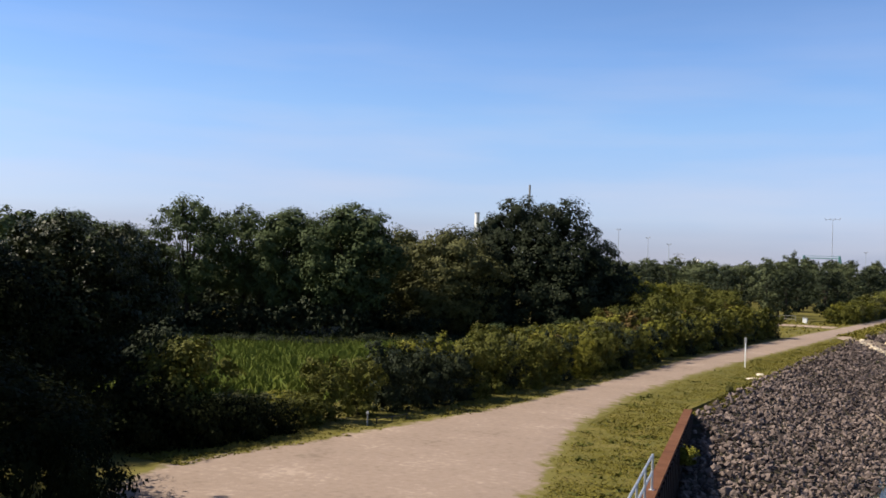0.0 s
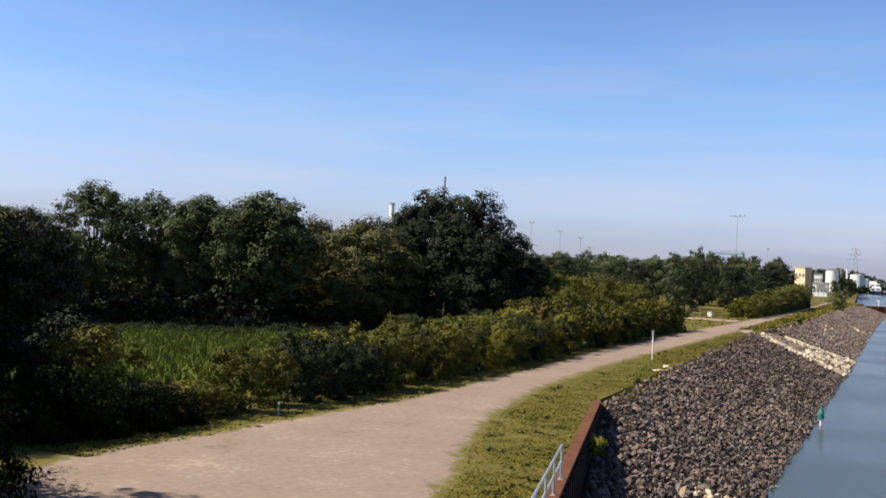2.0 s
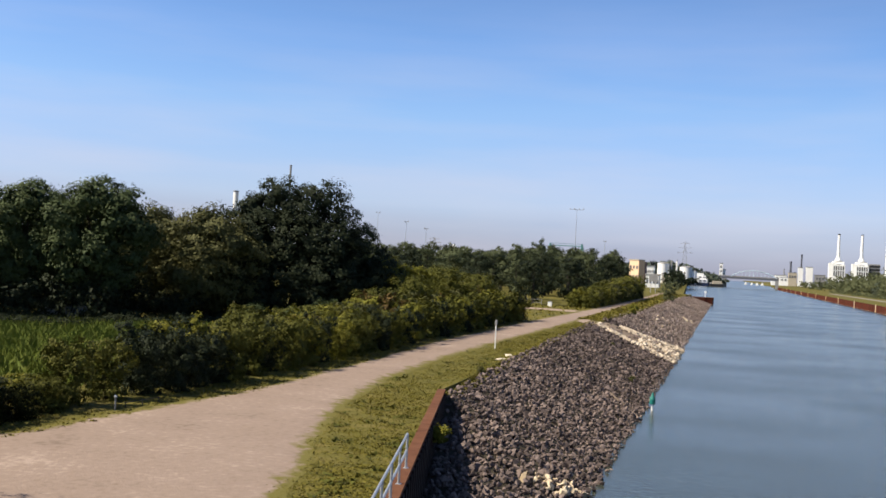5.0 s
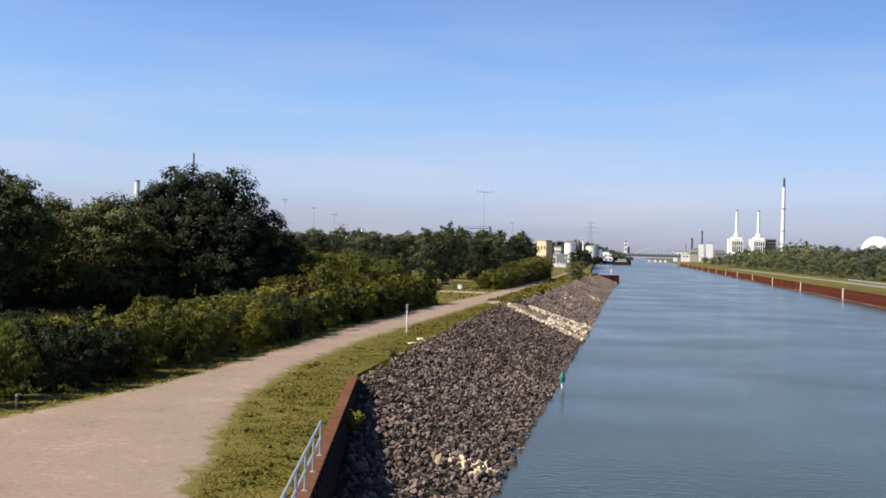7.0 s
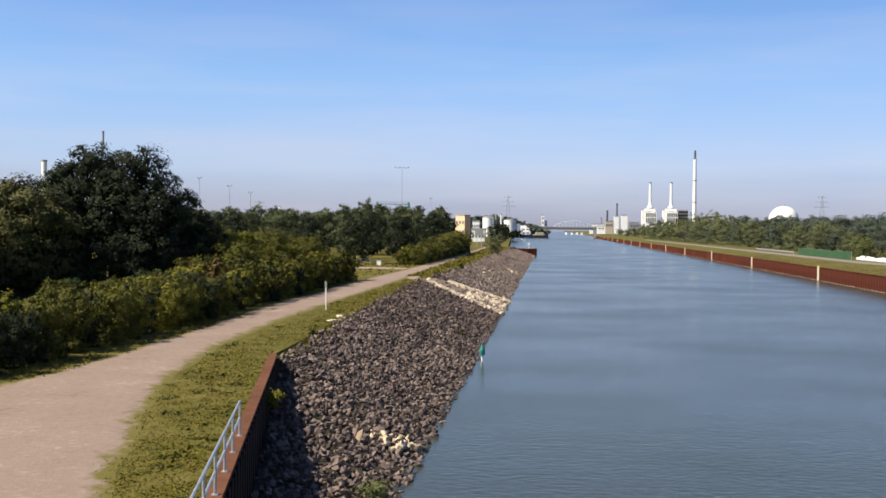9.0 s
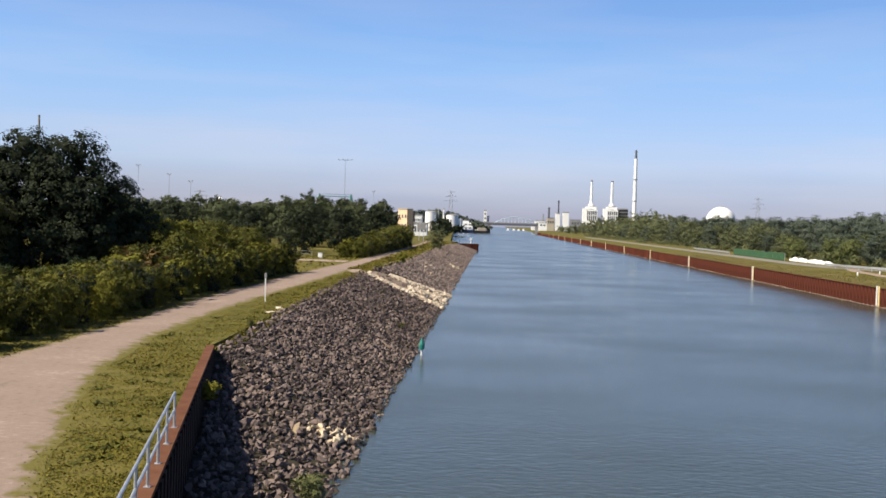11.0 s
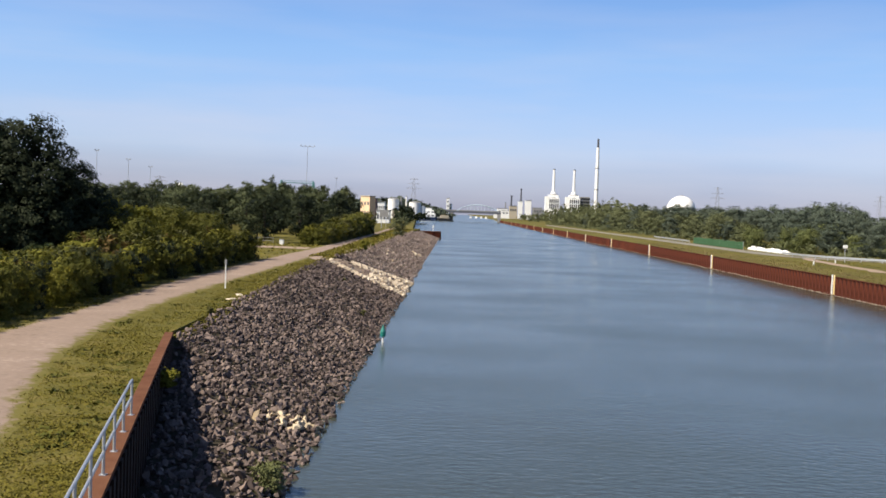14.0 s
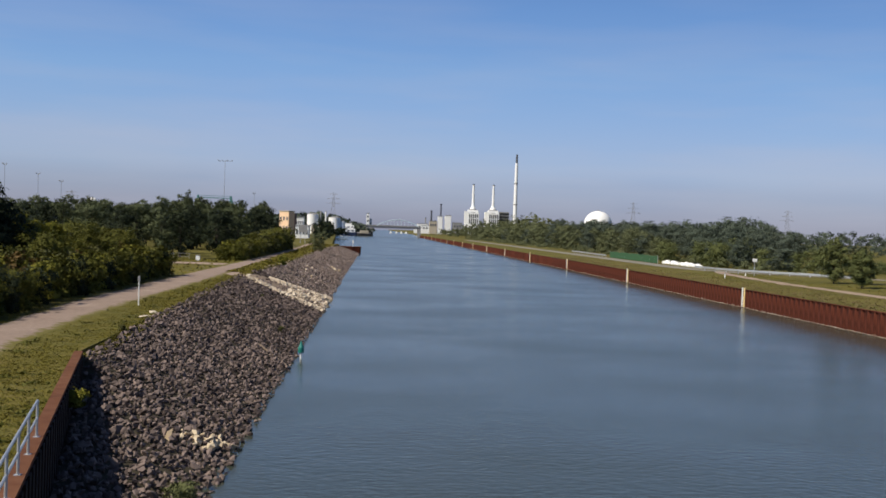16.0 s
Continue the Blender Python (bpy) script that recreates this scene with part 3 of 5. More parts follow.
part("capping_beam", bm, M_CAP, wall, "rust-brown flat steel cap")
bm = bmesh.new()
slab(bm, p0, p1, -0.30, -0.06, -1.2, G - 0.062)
part("wall_face", bm, M_RUST_SHADED, wall)
bm = bmesh.new()
L = (p1 - p0).length
k = 0.3
while k < L - 0.3:     # ribs of the sheet piling
    a = p0 + d * k
    slab(bm, a, a + d * 0.35, -0.06, 0.05, -1.2, G - 0.064)
    k += 0.75
part("pile_ribs", bm, M_RUST_SHADED, wall)

# sheet pile wall on the far side of the canal: pieces near, one joined run beyond
pile = thing("sheet_pile_wall", "long red-brown rusty sheet pile wall at the waterline", "quay wall", kind="structure")
PITCH = 1.2


def pile_profile(y0):
    return [(0.0, y0), (0.0, y0 + 0.42), (0.18, y0 + 0.60), (0.18, y0 + 1.02), (0.0, y0 + PITCH)]


def pile_run(y0, n):
    v, f = [], []
    for j in range(n):
        pr = pile_profile(y0 + j * PITCH)
        b = len(v)
        for x, y in pr:
            v += [(x, y, -1.5), (x, y, 2.19)]
        f += [(b + 2 * i, b + 2 * i + 2, b + 2 * i + 3, b + 2 * i + 1) for i in range(4)]
    return v, f


sheet = mesh_of("sheet", *pile_run(0, 1), M_PILE_SHEET)
P0, NP = 70.0, 150
for j in range(NP):
    child("sheet", sheet, pile, m=pose(PILE_X, P0 + j * PITCH, 0))
v, f = pile_run(P0 + NP * PITCH, 620)
far = child("far_sheets", mesh_of("far_sheets", v, f, M_PILE), pile, m=pose(PILE_X, 0, 0))
tagged(far, kind="stuff")
v, f = pile_run(-50, 100)
tagged(child("near_sheets", mesh_of("near_sheets", v, f, M_PILE), pile, m=pose(PILE_X, 0, 0)), kind="stuff")
bm = bmesh.new()
box(bm, PILE_X - 0.03, PILE_X + 0.33, 60, 994, 2.192, 2.25)
part("cap_plate", bm, M_PILE, pile)
bm = bmesh.new()
box(bm, PILE_X - 0.03, PILE_X + 0.0, 60, 994, 0.04, 0.06)
part("waterline_fender", bm, M_PALE, pile, "pale scale line just over the water")


# ---- trees ----
GROUP_L, GROUP_R, GROUP_H = "tall trees behind the field", "woodland on the far bank", "hedge along the towpath"
GROUP_W = "woodland behind the towpath"


def at_bearing(b, d):
    return d * math.sin(radians(b)), d * math.cos(radians(b))


rng = random.Random(4)
OAK = [(-1.5, 0.5, 9.8, 2.1), (2.3, -0.4, 9.8, 2.0), (0.5, 0.0, 8.6, 2.6), (-3.4, 0.3, 7.9, 1.8), (3.7, 0.2, 7.7, 2.2), (5.2, 0.2, 6.2, 2.2), (6.9, 0.4, 4.6, 2.1), (-3.7, 0.3, 9.0, 1.4), (-5.6, -0.5, 6.8, 2.2), (-3.0, -1.5, 6.4, 2.6), (0.2, -2.0, 6.2, 2.8), (3.0, -1.6, 6.1, 2.7), (-6.6, 0.2, 4.0, 2.4), (-3.4, -2.0, 3.6, 2.6), (-0.4, -2.6, 3.4, 2.7), (2.8, -2.3, 3.4, 2.7), (5.4, -1.0, 3.2, 2.5), (8.2, 0.3, 3.0, 2.0), (0.0, 2.5, 6.5, 3.0), (-4.0, 2.4, 4.5, 2.8), (4.0, 2.4, 4.5, 2.8), (-6.0, -1.0, 1.7, 1.8), (-2.0, -3.0, 1.6, 1.8), (2.0, -3.0, 1.6, 1.8), (5.5, -1.5, 1.5, 1.7)]
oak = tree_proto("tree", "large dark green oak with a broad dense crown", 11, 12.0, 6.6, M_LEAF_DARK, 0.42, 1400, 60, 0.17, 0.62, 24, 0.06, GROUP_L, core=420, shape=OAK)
oak2 = tree_proto("tree", "tall dark green deciduous tree with a rounded crown", 12, 10.7, 4.6, M_LEAF_MID, 0.32, 700, 50, 0.17, 0.6, 40, 0.15, GROUP_L, core=120)
rear = tree_proto("tree", "dark green tree standing behind the row", 16, 10.7, 4.6, M_LEAF_MID, 0.32, 230, 32, 0.26, 0.62, 30, 0.08, GROUP_L, core=60)
airy = tree_proto("tree", "tall airy tree with sky showing between its limbs", 13, 10.2, 4.3, M_LEAF_MID, 0.26, 430, 46, 0.15, 0.5, 34, 0.24, GROUP_L, core=14)
olive = tree_proto("tree", "broad olive-brown tree with thinning leaves", 14, 9.2, 5.0, M_LEAF_OLIVE, 0.3, 700, 50, 0.17, 0.6, 40, 0.05, GROUP_L, core=120)
ROW = [  # kind, bearing, distance, width and height factors
    (oak, -24.6, 86, 1.0, 1.06), (olive, -29.4, 83, 1.05, 1.0), (oak2, -35.2, 78, 1.0, 1.0), (airy, -44.2, 79, 1.0, 1.06),
    (oak2, -38.6, 80, 0.9, 0.96), (airy, -41.3, 82, 0.95, 1.02), (oak2, -50.7, 77, 1.0, 0.86), (oak2, -48.2, 80, 0.8, 0.8), (olive, -32.4, 88, 0.95, 1.0),
    (rear, -53.8, 76, 1.0, 0.86), (rear, -57, 78, 1.1, 0.85), (rear, -46.4, 86, 0.9, 0.6), (rear, -40, 95, 1.0, 0.6), (olive, -36.5, 92, 1.0, 0.95), (rear, -21.2, 90, 0.72, 0.62), (rear, -27.6, 96, 0.9, 0.75), (rear, -33.6, 100, 1.0, 0.85), (rear, -44.2, 94, 1.0, 0.55), (rear, -50, 92, 1.0, 0.85)]
placed = set()
for src, b, dist, sw, sh in ROW:
    x, y = at_bearing(b, dist)
    turn = -b if src is oak else rng.uniform(0, 360)
    (again if src.name in placed else stand)(src, x, y, G, turn, sw, sh)
    placed.add(src.name)
# the tree's shade is put into its leaf colour
near = tree_proto("tree", "dense tree beside the towpath, shade in its leaf colour", 15, 5.5, 4.0, M_LEAF_NEAR, 0.2, 720, 44, 0.085, 0.36, 46, 0.0, core=170, core_leaf=1.5)
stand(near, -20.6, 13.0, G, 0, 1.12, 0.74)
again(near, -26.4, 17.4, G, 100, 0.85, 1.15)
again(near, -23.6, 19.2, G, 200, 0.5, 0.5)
corner = tree_proto("tree", "glossy-leaved tree at the corner of the field, shade in its colour", 18, 7.4, 3.3, M_LEAF_GLOSSY, 0.2, 700, 46, 0.095, 0.34, 50, 0.06, "trees at the corner of the field", core=120)
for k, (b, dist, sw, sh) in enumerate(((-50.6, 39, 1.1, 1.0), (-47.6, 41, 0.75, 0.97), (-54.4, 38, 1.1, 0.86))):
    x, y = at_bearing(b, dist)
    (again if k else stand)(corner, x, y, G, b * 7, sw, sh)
for x, y, sw, sh in ((-31.8, 17.0, 1.0, 1.24), (-22.4, 9.6, 0.95, 1.3)):
    tagged(again(rear, x, y, G, x * 9, sw, sh), "tall dark tree on the bridge embankment", group="trees by the bridge")

# woodland strip behind the towpath hedge
wood = [tree_proto("tree", lab, 21 + k, h, r, m, 0.18, 100, 30, 0.215, 0.58, 20, 0.04, GROUP_W, core=20) for k, (h, r, m, lab) in enumerate([(8.6, 3.0, M_LEAF_WOOD, "mid-green woodland tree in a dense stand"), (9.2, 2.7, M_LEAF_WOOD, "dark green woodland tree in a dense stand"), (7.8, 3.2, M_LEAF_DARK, "blackish green woodland tree in a dense stand")])]
spots = []
for k in range(6000):
    x, y = rng.uniform(-120, -25), rng.uniform(98, 300)
    if (y < 122 and x > -31) or (124 < y < 142 and x > -44) or -x / y > 0.46 or -x / y < 0.1:
        continue
    if all((x - a) ** 2 + (y - b) ** 2 > (3.4 + 0.009 * y) ** 2 for a, b in spots):
        spots.append((x, y))
    if len(spots) >= 122:
        break
for k, (x, y) in enumerate(spots):
    dist = math.hypot(x, y)
    el = (1.02 + 0.22 * min(1, max(0, (13 - math.degrees(math.atan2(-x, y))) / 3)) + 0.35 * noise.noise((math.degrees(math.atan2(x, y)) * 0.5, 5.0, dist * 0.01))) * min(1.0, 0.62 + (y - 98) / 260)
    sh = (EYE_Z - G + dist * math.tan(radians(el))) / 8.6 * rng.uniform(0.9, 1.08)
    (again if k > 2 else stand)(wood[k % 3], x, y, G, rng.uniform(0, 360), 0.95 + (dist - 100) * 0.0016, sh)

x, y = at_bearing(-10.4, 205)
tagged(again(wood[1], x, y, G, 30, 0.5, 1.33), "slender pointed tree standing out of the woodland")

# hedge along the towpath
LABELS = [("leafy green hedge bush beside the towpath", M_LEAF_LIGHT), ("yellow-green hedge bush beside the towpath", M_LEAF_YELLOW), ("dark green hedge bush beside the towpath", M_LEAF_DARK), ("hedge bush with leaves turning reddish brown", M_LEAF_RED), ("olive-green hedge bush beside the towpath", M_LEAF_OLIVE)]
bushes = [bush_proto("bush", lab, 31 + k, 3.0, 1.75, m, 185, 38, 0.1, 0.26, GROUP_H, folded=False) for k, (lab, m) in enumerate(LABELS)]
light = [bush_proto("bush", lab, 36 + k, 3.0, 1.75, m, 62, 32, 0.17, 0.36, GROUP_H, folded=False) for k, (lab, m) in enumerate(LABELS)]
used = set()
order = [0, 1, 0, 4, 1, 0, 2, 0, 1, 4, 0, 1, 0, 3, 0, 1, 2, 0]


def plant(b, x, y, s, sz, fine):
    src = (bushes if fine else light)[b]
    (again if src.name in used else stand)(src, x, y, G, rng.uniform(0, 360), s, sz)
    used.add(src.name)


HEDGE_TOP = [(24, 2.1), (27, 2.4), (29, 2.6), (33, 2.7), (43, 2.65), (51, 2.55), (56, 2.8), (66, 2.95), (80, 3.05), (95, 3.2), (104, 3.1)]
k, y = 0, 29.0
while y < 102:
    for row, dx in enumerate((0.0, -2.4)):
        if row and y < 35.5:
            continue
        b = 2 if 32 < y < 39 and (k + row) % 3 else order[(k * 2 + row * 5) % len(order)]
        x = lerp_at(y, PATH_L) - (2.9 if y < 33 else 2.4 if y < 50 else 1.9) + dx + rng.uniform(-0.35, 0.35)
        s = lerp_at(y, HEDGE_TOP) / 3.0 * rng.uniform(0.82, 1.06) * (1.0 if row or y < 37 else 0.93)
        plant(b, x, y + rng.uniform(-0.5, 0.5), min(s, 1.05) * (1.04 if row else 0.84), s, y < 62)
    k += 1
    y += 1.65

plant(0, -23.2, 23.8, 1.0, 1.05, True)
plant(2, -25.6, 25.0, 1.05, 1.15, True)
plant(4, -22.6, 26.2, 0.8, 0.42, True)
plant(0, -21.2, 27.4, 0.65, 0.4, True)
plant(1, -23.0, 29.0, 0.6, 0.32, True)
k, y = 0, 147.0
while y < 226:
    for row in range(2):
        s = rng.uniform(0.9, 1.15) * (0.8 + 0.009 * (y - 147))
        plant((0, 0, 1, 4)[(k + row) % 4], lerp_at(y, PATH_L) - 1.4 - row * 2.2, y, s, s, False)
    k += 1
    y += 2.9
tall = [bush_proto("bush", lab, 46 + k, 5.0, 2.7, m, 200, 44, 0.155, 0.46, "tall shrubs behind the hedge", folded=False) for k, (lab, m) in enumerate([("tall yellow-green shrub behind the hedge", M_LEAF_YELLOW), ("tall leafy green shrub behind the hedge", M_LEAF_LIGHT), ("tall dark green shrub behind the hedge", M_LEAF_MID)])]
for k, (x, y, s, b) in enumerate([(-27.5, 84, 1.1, 0), (-25.5, 79, 0.85, 1), (-28, 62, 0.41, 2), (-26.5, 72, 0.55, 1), (-25.0, 90, 0.9, 1), (-30, 72, 0.45, 2), (-31, 91, 1.08, 0), (-28.5, 97, 1.0, 1), (-26, 56, 0.45, 1), (-33, 66, 0.36, 2), (-31, 60, 0.4, 1), (-29.5, 102, 1.0, 1), (-26, 104, 0.9, 1), (-35, 70, 0.34, 2), (-28, 111, 0.85, 1), (-31, 117, 0.9, 1), (-34, 80, 0.3, 2), (-24.2, 66, 0.68, 1)]):
    src = tall[b]
    (again if src.name in used else stand)(src, x, y, G, k * 67, s)
    used.add(src.name)
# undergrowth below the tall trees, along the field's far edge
# dark leaves chosen so these bushes read as the shade beneath the crowns
shade = bush_proto("bush", "low bush under the tall trees, dark to give the shade there", 59, 1.4, 1.75, M_LEAF_DARK, 70, 34, 0.1, 0.36, "bushes under the trees", folded=False)
# same shade-black leaves for the bushes that lie in shadow here
dark_low = bush_proto("bush", "low bush beside the towpath, deep shade in its leaf colour", 159, 1.4, 1.75, M_LEAF_NEAR, 90, 40, 0.09, 0.34, "dark bushes beside the towpath", folded=False)
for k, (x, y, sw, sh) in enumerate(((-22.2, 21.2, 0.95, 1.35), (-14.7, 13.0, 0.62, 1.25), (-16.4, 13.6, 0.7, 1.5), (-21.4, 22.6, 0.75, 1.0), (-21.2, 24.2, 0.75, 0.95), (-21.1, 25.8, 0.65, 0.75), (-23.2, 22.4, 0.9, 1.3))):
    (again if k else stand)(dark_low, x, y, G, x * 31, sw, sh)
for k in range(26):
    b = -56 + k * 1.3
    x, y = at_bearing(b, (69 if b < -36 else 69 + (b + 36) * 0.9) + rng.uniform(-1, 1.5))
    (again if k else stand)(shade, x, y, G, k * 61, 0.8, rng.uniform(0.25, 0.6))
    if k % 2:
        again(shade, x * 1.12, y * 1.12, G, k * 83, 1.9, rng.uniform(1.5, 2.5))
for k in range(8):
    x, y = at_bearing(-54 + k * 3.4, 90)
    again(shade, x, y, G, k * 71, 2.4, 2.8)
stand(bush_proto("bush", "rounded grey-olive bush on the canal bank", 58, 4.4, 2.4, M_LEAF_FAR, 110, 40, 0.15, 0.42, "bushes on the canal bank", folded=False), -12.4, 225, G - 0.2, 20)

# woodland on the far bank: heights by the skyline
SKYLINE = [(3.1, 0.29), (4.4, 0.4), (5.7, 0.71), (7, 0.75), (8.3, 0.98), (9.7, 1.12), (10.6, 0.87), (12.2, 0.92), (14, 0.84), (15.6, 0.88), (17.2, 1.05), (19, 1.14), (20.5, 1.18), (21.7, 1.16), (22.7, 0.95), (23.2, 0.62), (45, 0.5)]
# haze over the far bank comes from these leaf colours
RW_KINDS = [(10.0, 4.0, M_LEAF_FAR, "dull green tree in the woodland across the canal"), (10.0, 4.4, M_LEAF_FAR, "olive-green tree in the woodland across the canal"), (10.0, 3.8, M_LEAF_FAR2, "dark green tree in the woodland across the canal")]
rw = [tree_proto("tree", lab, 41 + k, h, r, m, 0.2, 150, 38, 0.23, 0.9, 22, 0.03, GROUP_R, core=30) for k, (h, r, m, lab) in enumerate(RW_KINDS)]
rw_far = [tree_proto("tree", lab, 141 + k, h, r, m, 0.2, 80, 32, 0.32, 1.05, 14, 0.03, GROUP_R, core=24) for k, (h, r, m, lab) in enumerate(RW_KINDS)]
k = 0
far_spots = []
for row in range(4):
    y = 165.0 + row * 9
    while y < 1100:
        x = 71 + row * (10 + y * 0.01) - max(0, y - 350) * 0.012 + max(0, y - 500) * 0.02 + rng.uniform(-2.5, 2.5)
        b, dist = math.degrees(math.atan2(x, y)), math.hypot(x, y)
        if b < 3.0 or b > 23.6 or (row == 0 and y < 330 and rng.random() < 0.45):
            y += 8 + y * 0.012
            continue
        h = (EYE_Z - 2.9 + dist * math.tan(radians(lerp_at(b, SKYLINE)))) * (0.62, 0.84, 0.98, 1.03)[row] * rng.uniform(0.86, 1.05)
        if y < 520:
            src = (rw if y < 300 else rw_far)[2 if b > 16.5 or (row > 1 and b > 10.5) else (0, 1, 0, 2, 1)[k % 5]]
            (again if src.name in used else stand)(src, x, y, 2.9, rng.uniform(0, 360), max(0.8, h / 8.2), h / 10)
            used.add(src.name)
            k += 1
        else:
            far_spots.append((x, y, 2.9, h, h * 0.42))
        y += (7.2 + row * 0.7) * (1 + (y - 150) * 0.0024)


def woods(name, seed, places, mat, label, leaves=420, leaf=0.75):
    """Far trees joined into one mesh of leaf clumps."""
    rg = np.random.default_rng(seed)
    P, N, S = [], [], []
    for x, y, z, h, r in places:
        lobes = [((x + rg.normal() * r * 0.3, y + rg.normal() * r * 0.3, z + h * u), (r * 0.7 * w, r * 0.7 * w, h * 0.2)) for u, w in ((0.2, 1.1), (0.42, 1.2), (0.62, 1.0), (0.8, 0.7))]
        p, n = crown_points(rg, lobes, max(8, leaves // 22), 22, r * 0.24)
        P.append(p), N.append(n), S.append(leaf * (0.5 + h / 24) * rg.uniform(0.6, 1.3, len(p)))
    return tagged(new(name, leaf_mesh(name, rg, np.concatenate(P), np.concatenate(N), np.concatenate(S), mat, False)), label, "woodland", kind="stuff")


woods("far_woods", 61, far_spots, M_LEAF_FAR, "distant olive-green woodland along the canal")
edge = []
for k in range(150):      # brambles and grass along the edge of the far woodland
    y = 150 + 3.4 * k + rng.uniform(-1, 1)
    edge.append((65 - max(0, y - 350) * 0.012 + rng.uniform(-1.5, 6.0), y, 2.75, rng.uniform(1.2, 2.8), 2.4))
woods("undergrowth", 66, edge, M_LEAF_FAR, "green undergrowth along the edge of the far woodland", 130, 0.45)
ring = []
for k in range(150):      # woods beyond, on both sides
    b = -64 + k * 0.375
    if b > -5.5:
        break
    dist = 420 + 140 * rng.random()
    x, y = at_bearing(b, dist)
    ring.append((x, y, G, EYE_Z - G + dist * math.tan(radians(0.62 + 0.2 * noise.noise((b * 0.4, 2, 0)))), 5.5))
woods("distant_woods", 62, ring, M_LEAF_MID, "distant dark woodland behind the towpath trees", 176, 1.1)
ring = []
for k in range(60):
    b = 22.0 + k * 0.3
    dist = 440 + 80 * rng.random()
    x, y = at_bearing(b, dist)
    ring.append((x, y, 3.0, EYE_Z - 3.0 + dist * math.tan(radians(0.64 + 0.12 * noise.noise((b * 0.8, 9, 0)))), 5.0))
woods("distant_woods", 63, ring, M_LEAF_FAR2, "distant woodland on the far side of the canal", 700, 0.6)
# shrubs and young trees along the far bank road
M_LEAF_ROAD = leaf_material("light_green_shrub_leaves", [(0.062, 0.076, 0.026), (0.092, 0.106, 0.036), (0.13, 0.138, 0.05)], 0.4)
roadside = [bush_proto("bush", "light green roadside shrub on the far bank", 172 + k, 3.0, 1.75, M_LEAF_ROAD, 100, 34, 0.13, 0.5, "roadside shrubs", folded=False) for k in range(2)]
for k, (x, y, s, sz) in enumerate([(66, 186, 1.3, 1.5), (69, 196, 1.5, 1.75), (71.5, 189, 1.5, 1.9), (74, 184, 1.4, 1.3), (77, 181, 1.5, 1.25), (79.5, 184, 1.3, 1.15), (82, 180, 1.6, 1.55), (85, 178, 1.4, 1.3), (62, 205, 1.2, 1.3), (66, 220, 1.5, 1.6), (88, 176, 1.4, 0.9), (92, 174, 1.4, 0.8), (68, 204, 1.4, 1.6), (64, 213, 1.2, 1.2), (66, 192, 1.0, 0.9), (72, 178, 1.0, 0.8), (76, 174, 1.0, 0.7), (96, 176, 1.4, 0.8), (100, 178, 1.4, 0.8), (87, 168, 1.1, 0.6)]):
    (again if k > 1 else stand)(roadside[k % 2], x, y, 2.85, k * 50, s, sz)
conifer = tree_proto("tree", "young green conical tree on the far bank", 71, 6.4, 2.1, M_LEAF_ROAD, 0.12, 190, 44, 0.15, 0.42, 22, 0.03, "young trees on the far bank")
stand(conifer, 61.6, 129.0, 2.8, 0, 0.95, 1.0)
again(conifer, 65.2, 128.5, 2.8, 300, 0.9, 0.8)
again(conifer, 60.0, 118.0, 2.8, 90, 0.8, 0.72)
again(conifer, 62.5, 112.0, 2.8, 190, 0.85, 0.8)


M_RAMP = material("ramp_earth", [(0.132, 0.099, 0.066), (0.2046, 0.1551, 0.1089), (0.264, 0.2046, 0.1452)], 1.2, 0.95, bump=0.5, bump_scale=8)


# ---- the stone slope ----
def stone_shapes(seed, n, corners=8):
    rs = np.random.default_rng(seed)
    out = []
    for _ in range(n):
        bm = bmesh.new()
        pts = rs.normal(size=(corners, 3))
        pts /= np.linalg.norm(pts, axis=1, keepdims=True)
        pts *= rs.uniform(0.85, 1.25, (corners, 1)) * rs.uniform(0.62, 1.15, 3)
        hull = bmesh.ops.convex_hull(bm, input=[bm.verts.new(p) for p in pts])
        bmesh.ops.delete(bm, geom=[q for q in hull["geom_interior"] if isinstance(q, bmesh.types.BMVert)], context="VERTS")
        bmesh.ops.triangulate(bm, faces=bm.faces[:])
        bm.verts.index_update()
        v = np.array([q.co[:] for q in bm.verts])
        f = np.array([[q.index for q in p.verts] for p in bm.faces])
        bm.free()
        out.append((v, f))
    return out


SHAPES, ROUNDER, FAR_SHAPES = stone_shapes(5, 14), stone_shapes(6, 18, 10), stone_shapes(7, 10, 6)


def turn_matrices(rs, n):
    q = rs.normal(size=(n, 4))
    q /= np.linalg.norm(q, axis=1, keepdims=True)
    w, x, y, z = q.T
    return np.stack([np.stack([1 - 2 * (y * y + z * z), 2 * (x * y - w * z), 2 * (x * z + w * y)], -1), np.stack([2 * (x * y + w * z), 1 - 2 * (x * x + z * z), 2 * (y * z - w * x)], -1), np.stack([2 * (x * z - w * y), 2 * (y * z + w * x), 1 - 2 * (x * x + y * y)], -1)], 1)


def heap_mesh(name, seed, pos, size, mat, shapes=SHAPES):
    """Many stones joined into one mesh."""
    rs = np.random.default_rng(seed)
    R = turn_matrices(rs, len(pos))
    pick = rs.integers(0, len(shapes), len(pos))
    V, F, base = [], [], 0
    for s, (v, f) in enumerate(shapes):
        m = pick == s
        if not m.any():
            continue
        vv = np.einsum("nij,vj->nvi", R[m], v) * size[m][:, None, None]
        vv[..., 2] *= 0.95
        vv += pos[m][:, None, :]
        k = np.arange(m.sum())[:, None, None] * len(v) + f[None] + base
        V.append(vv.reshape(-1, 3))
        F.append(k.reshape(-1))
        base += vv.shape[0] * len(v)
    return quick_mesh(name, np.concatenate(V), np.concatenate(F), 3, mat)


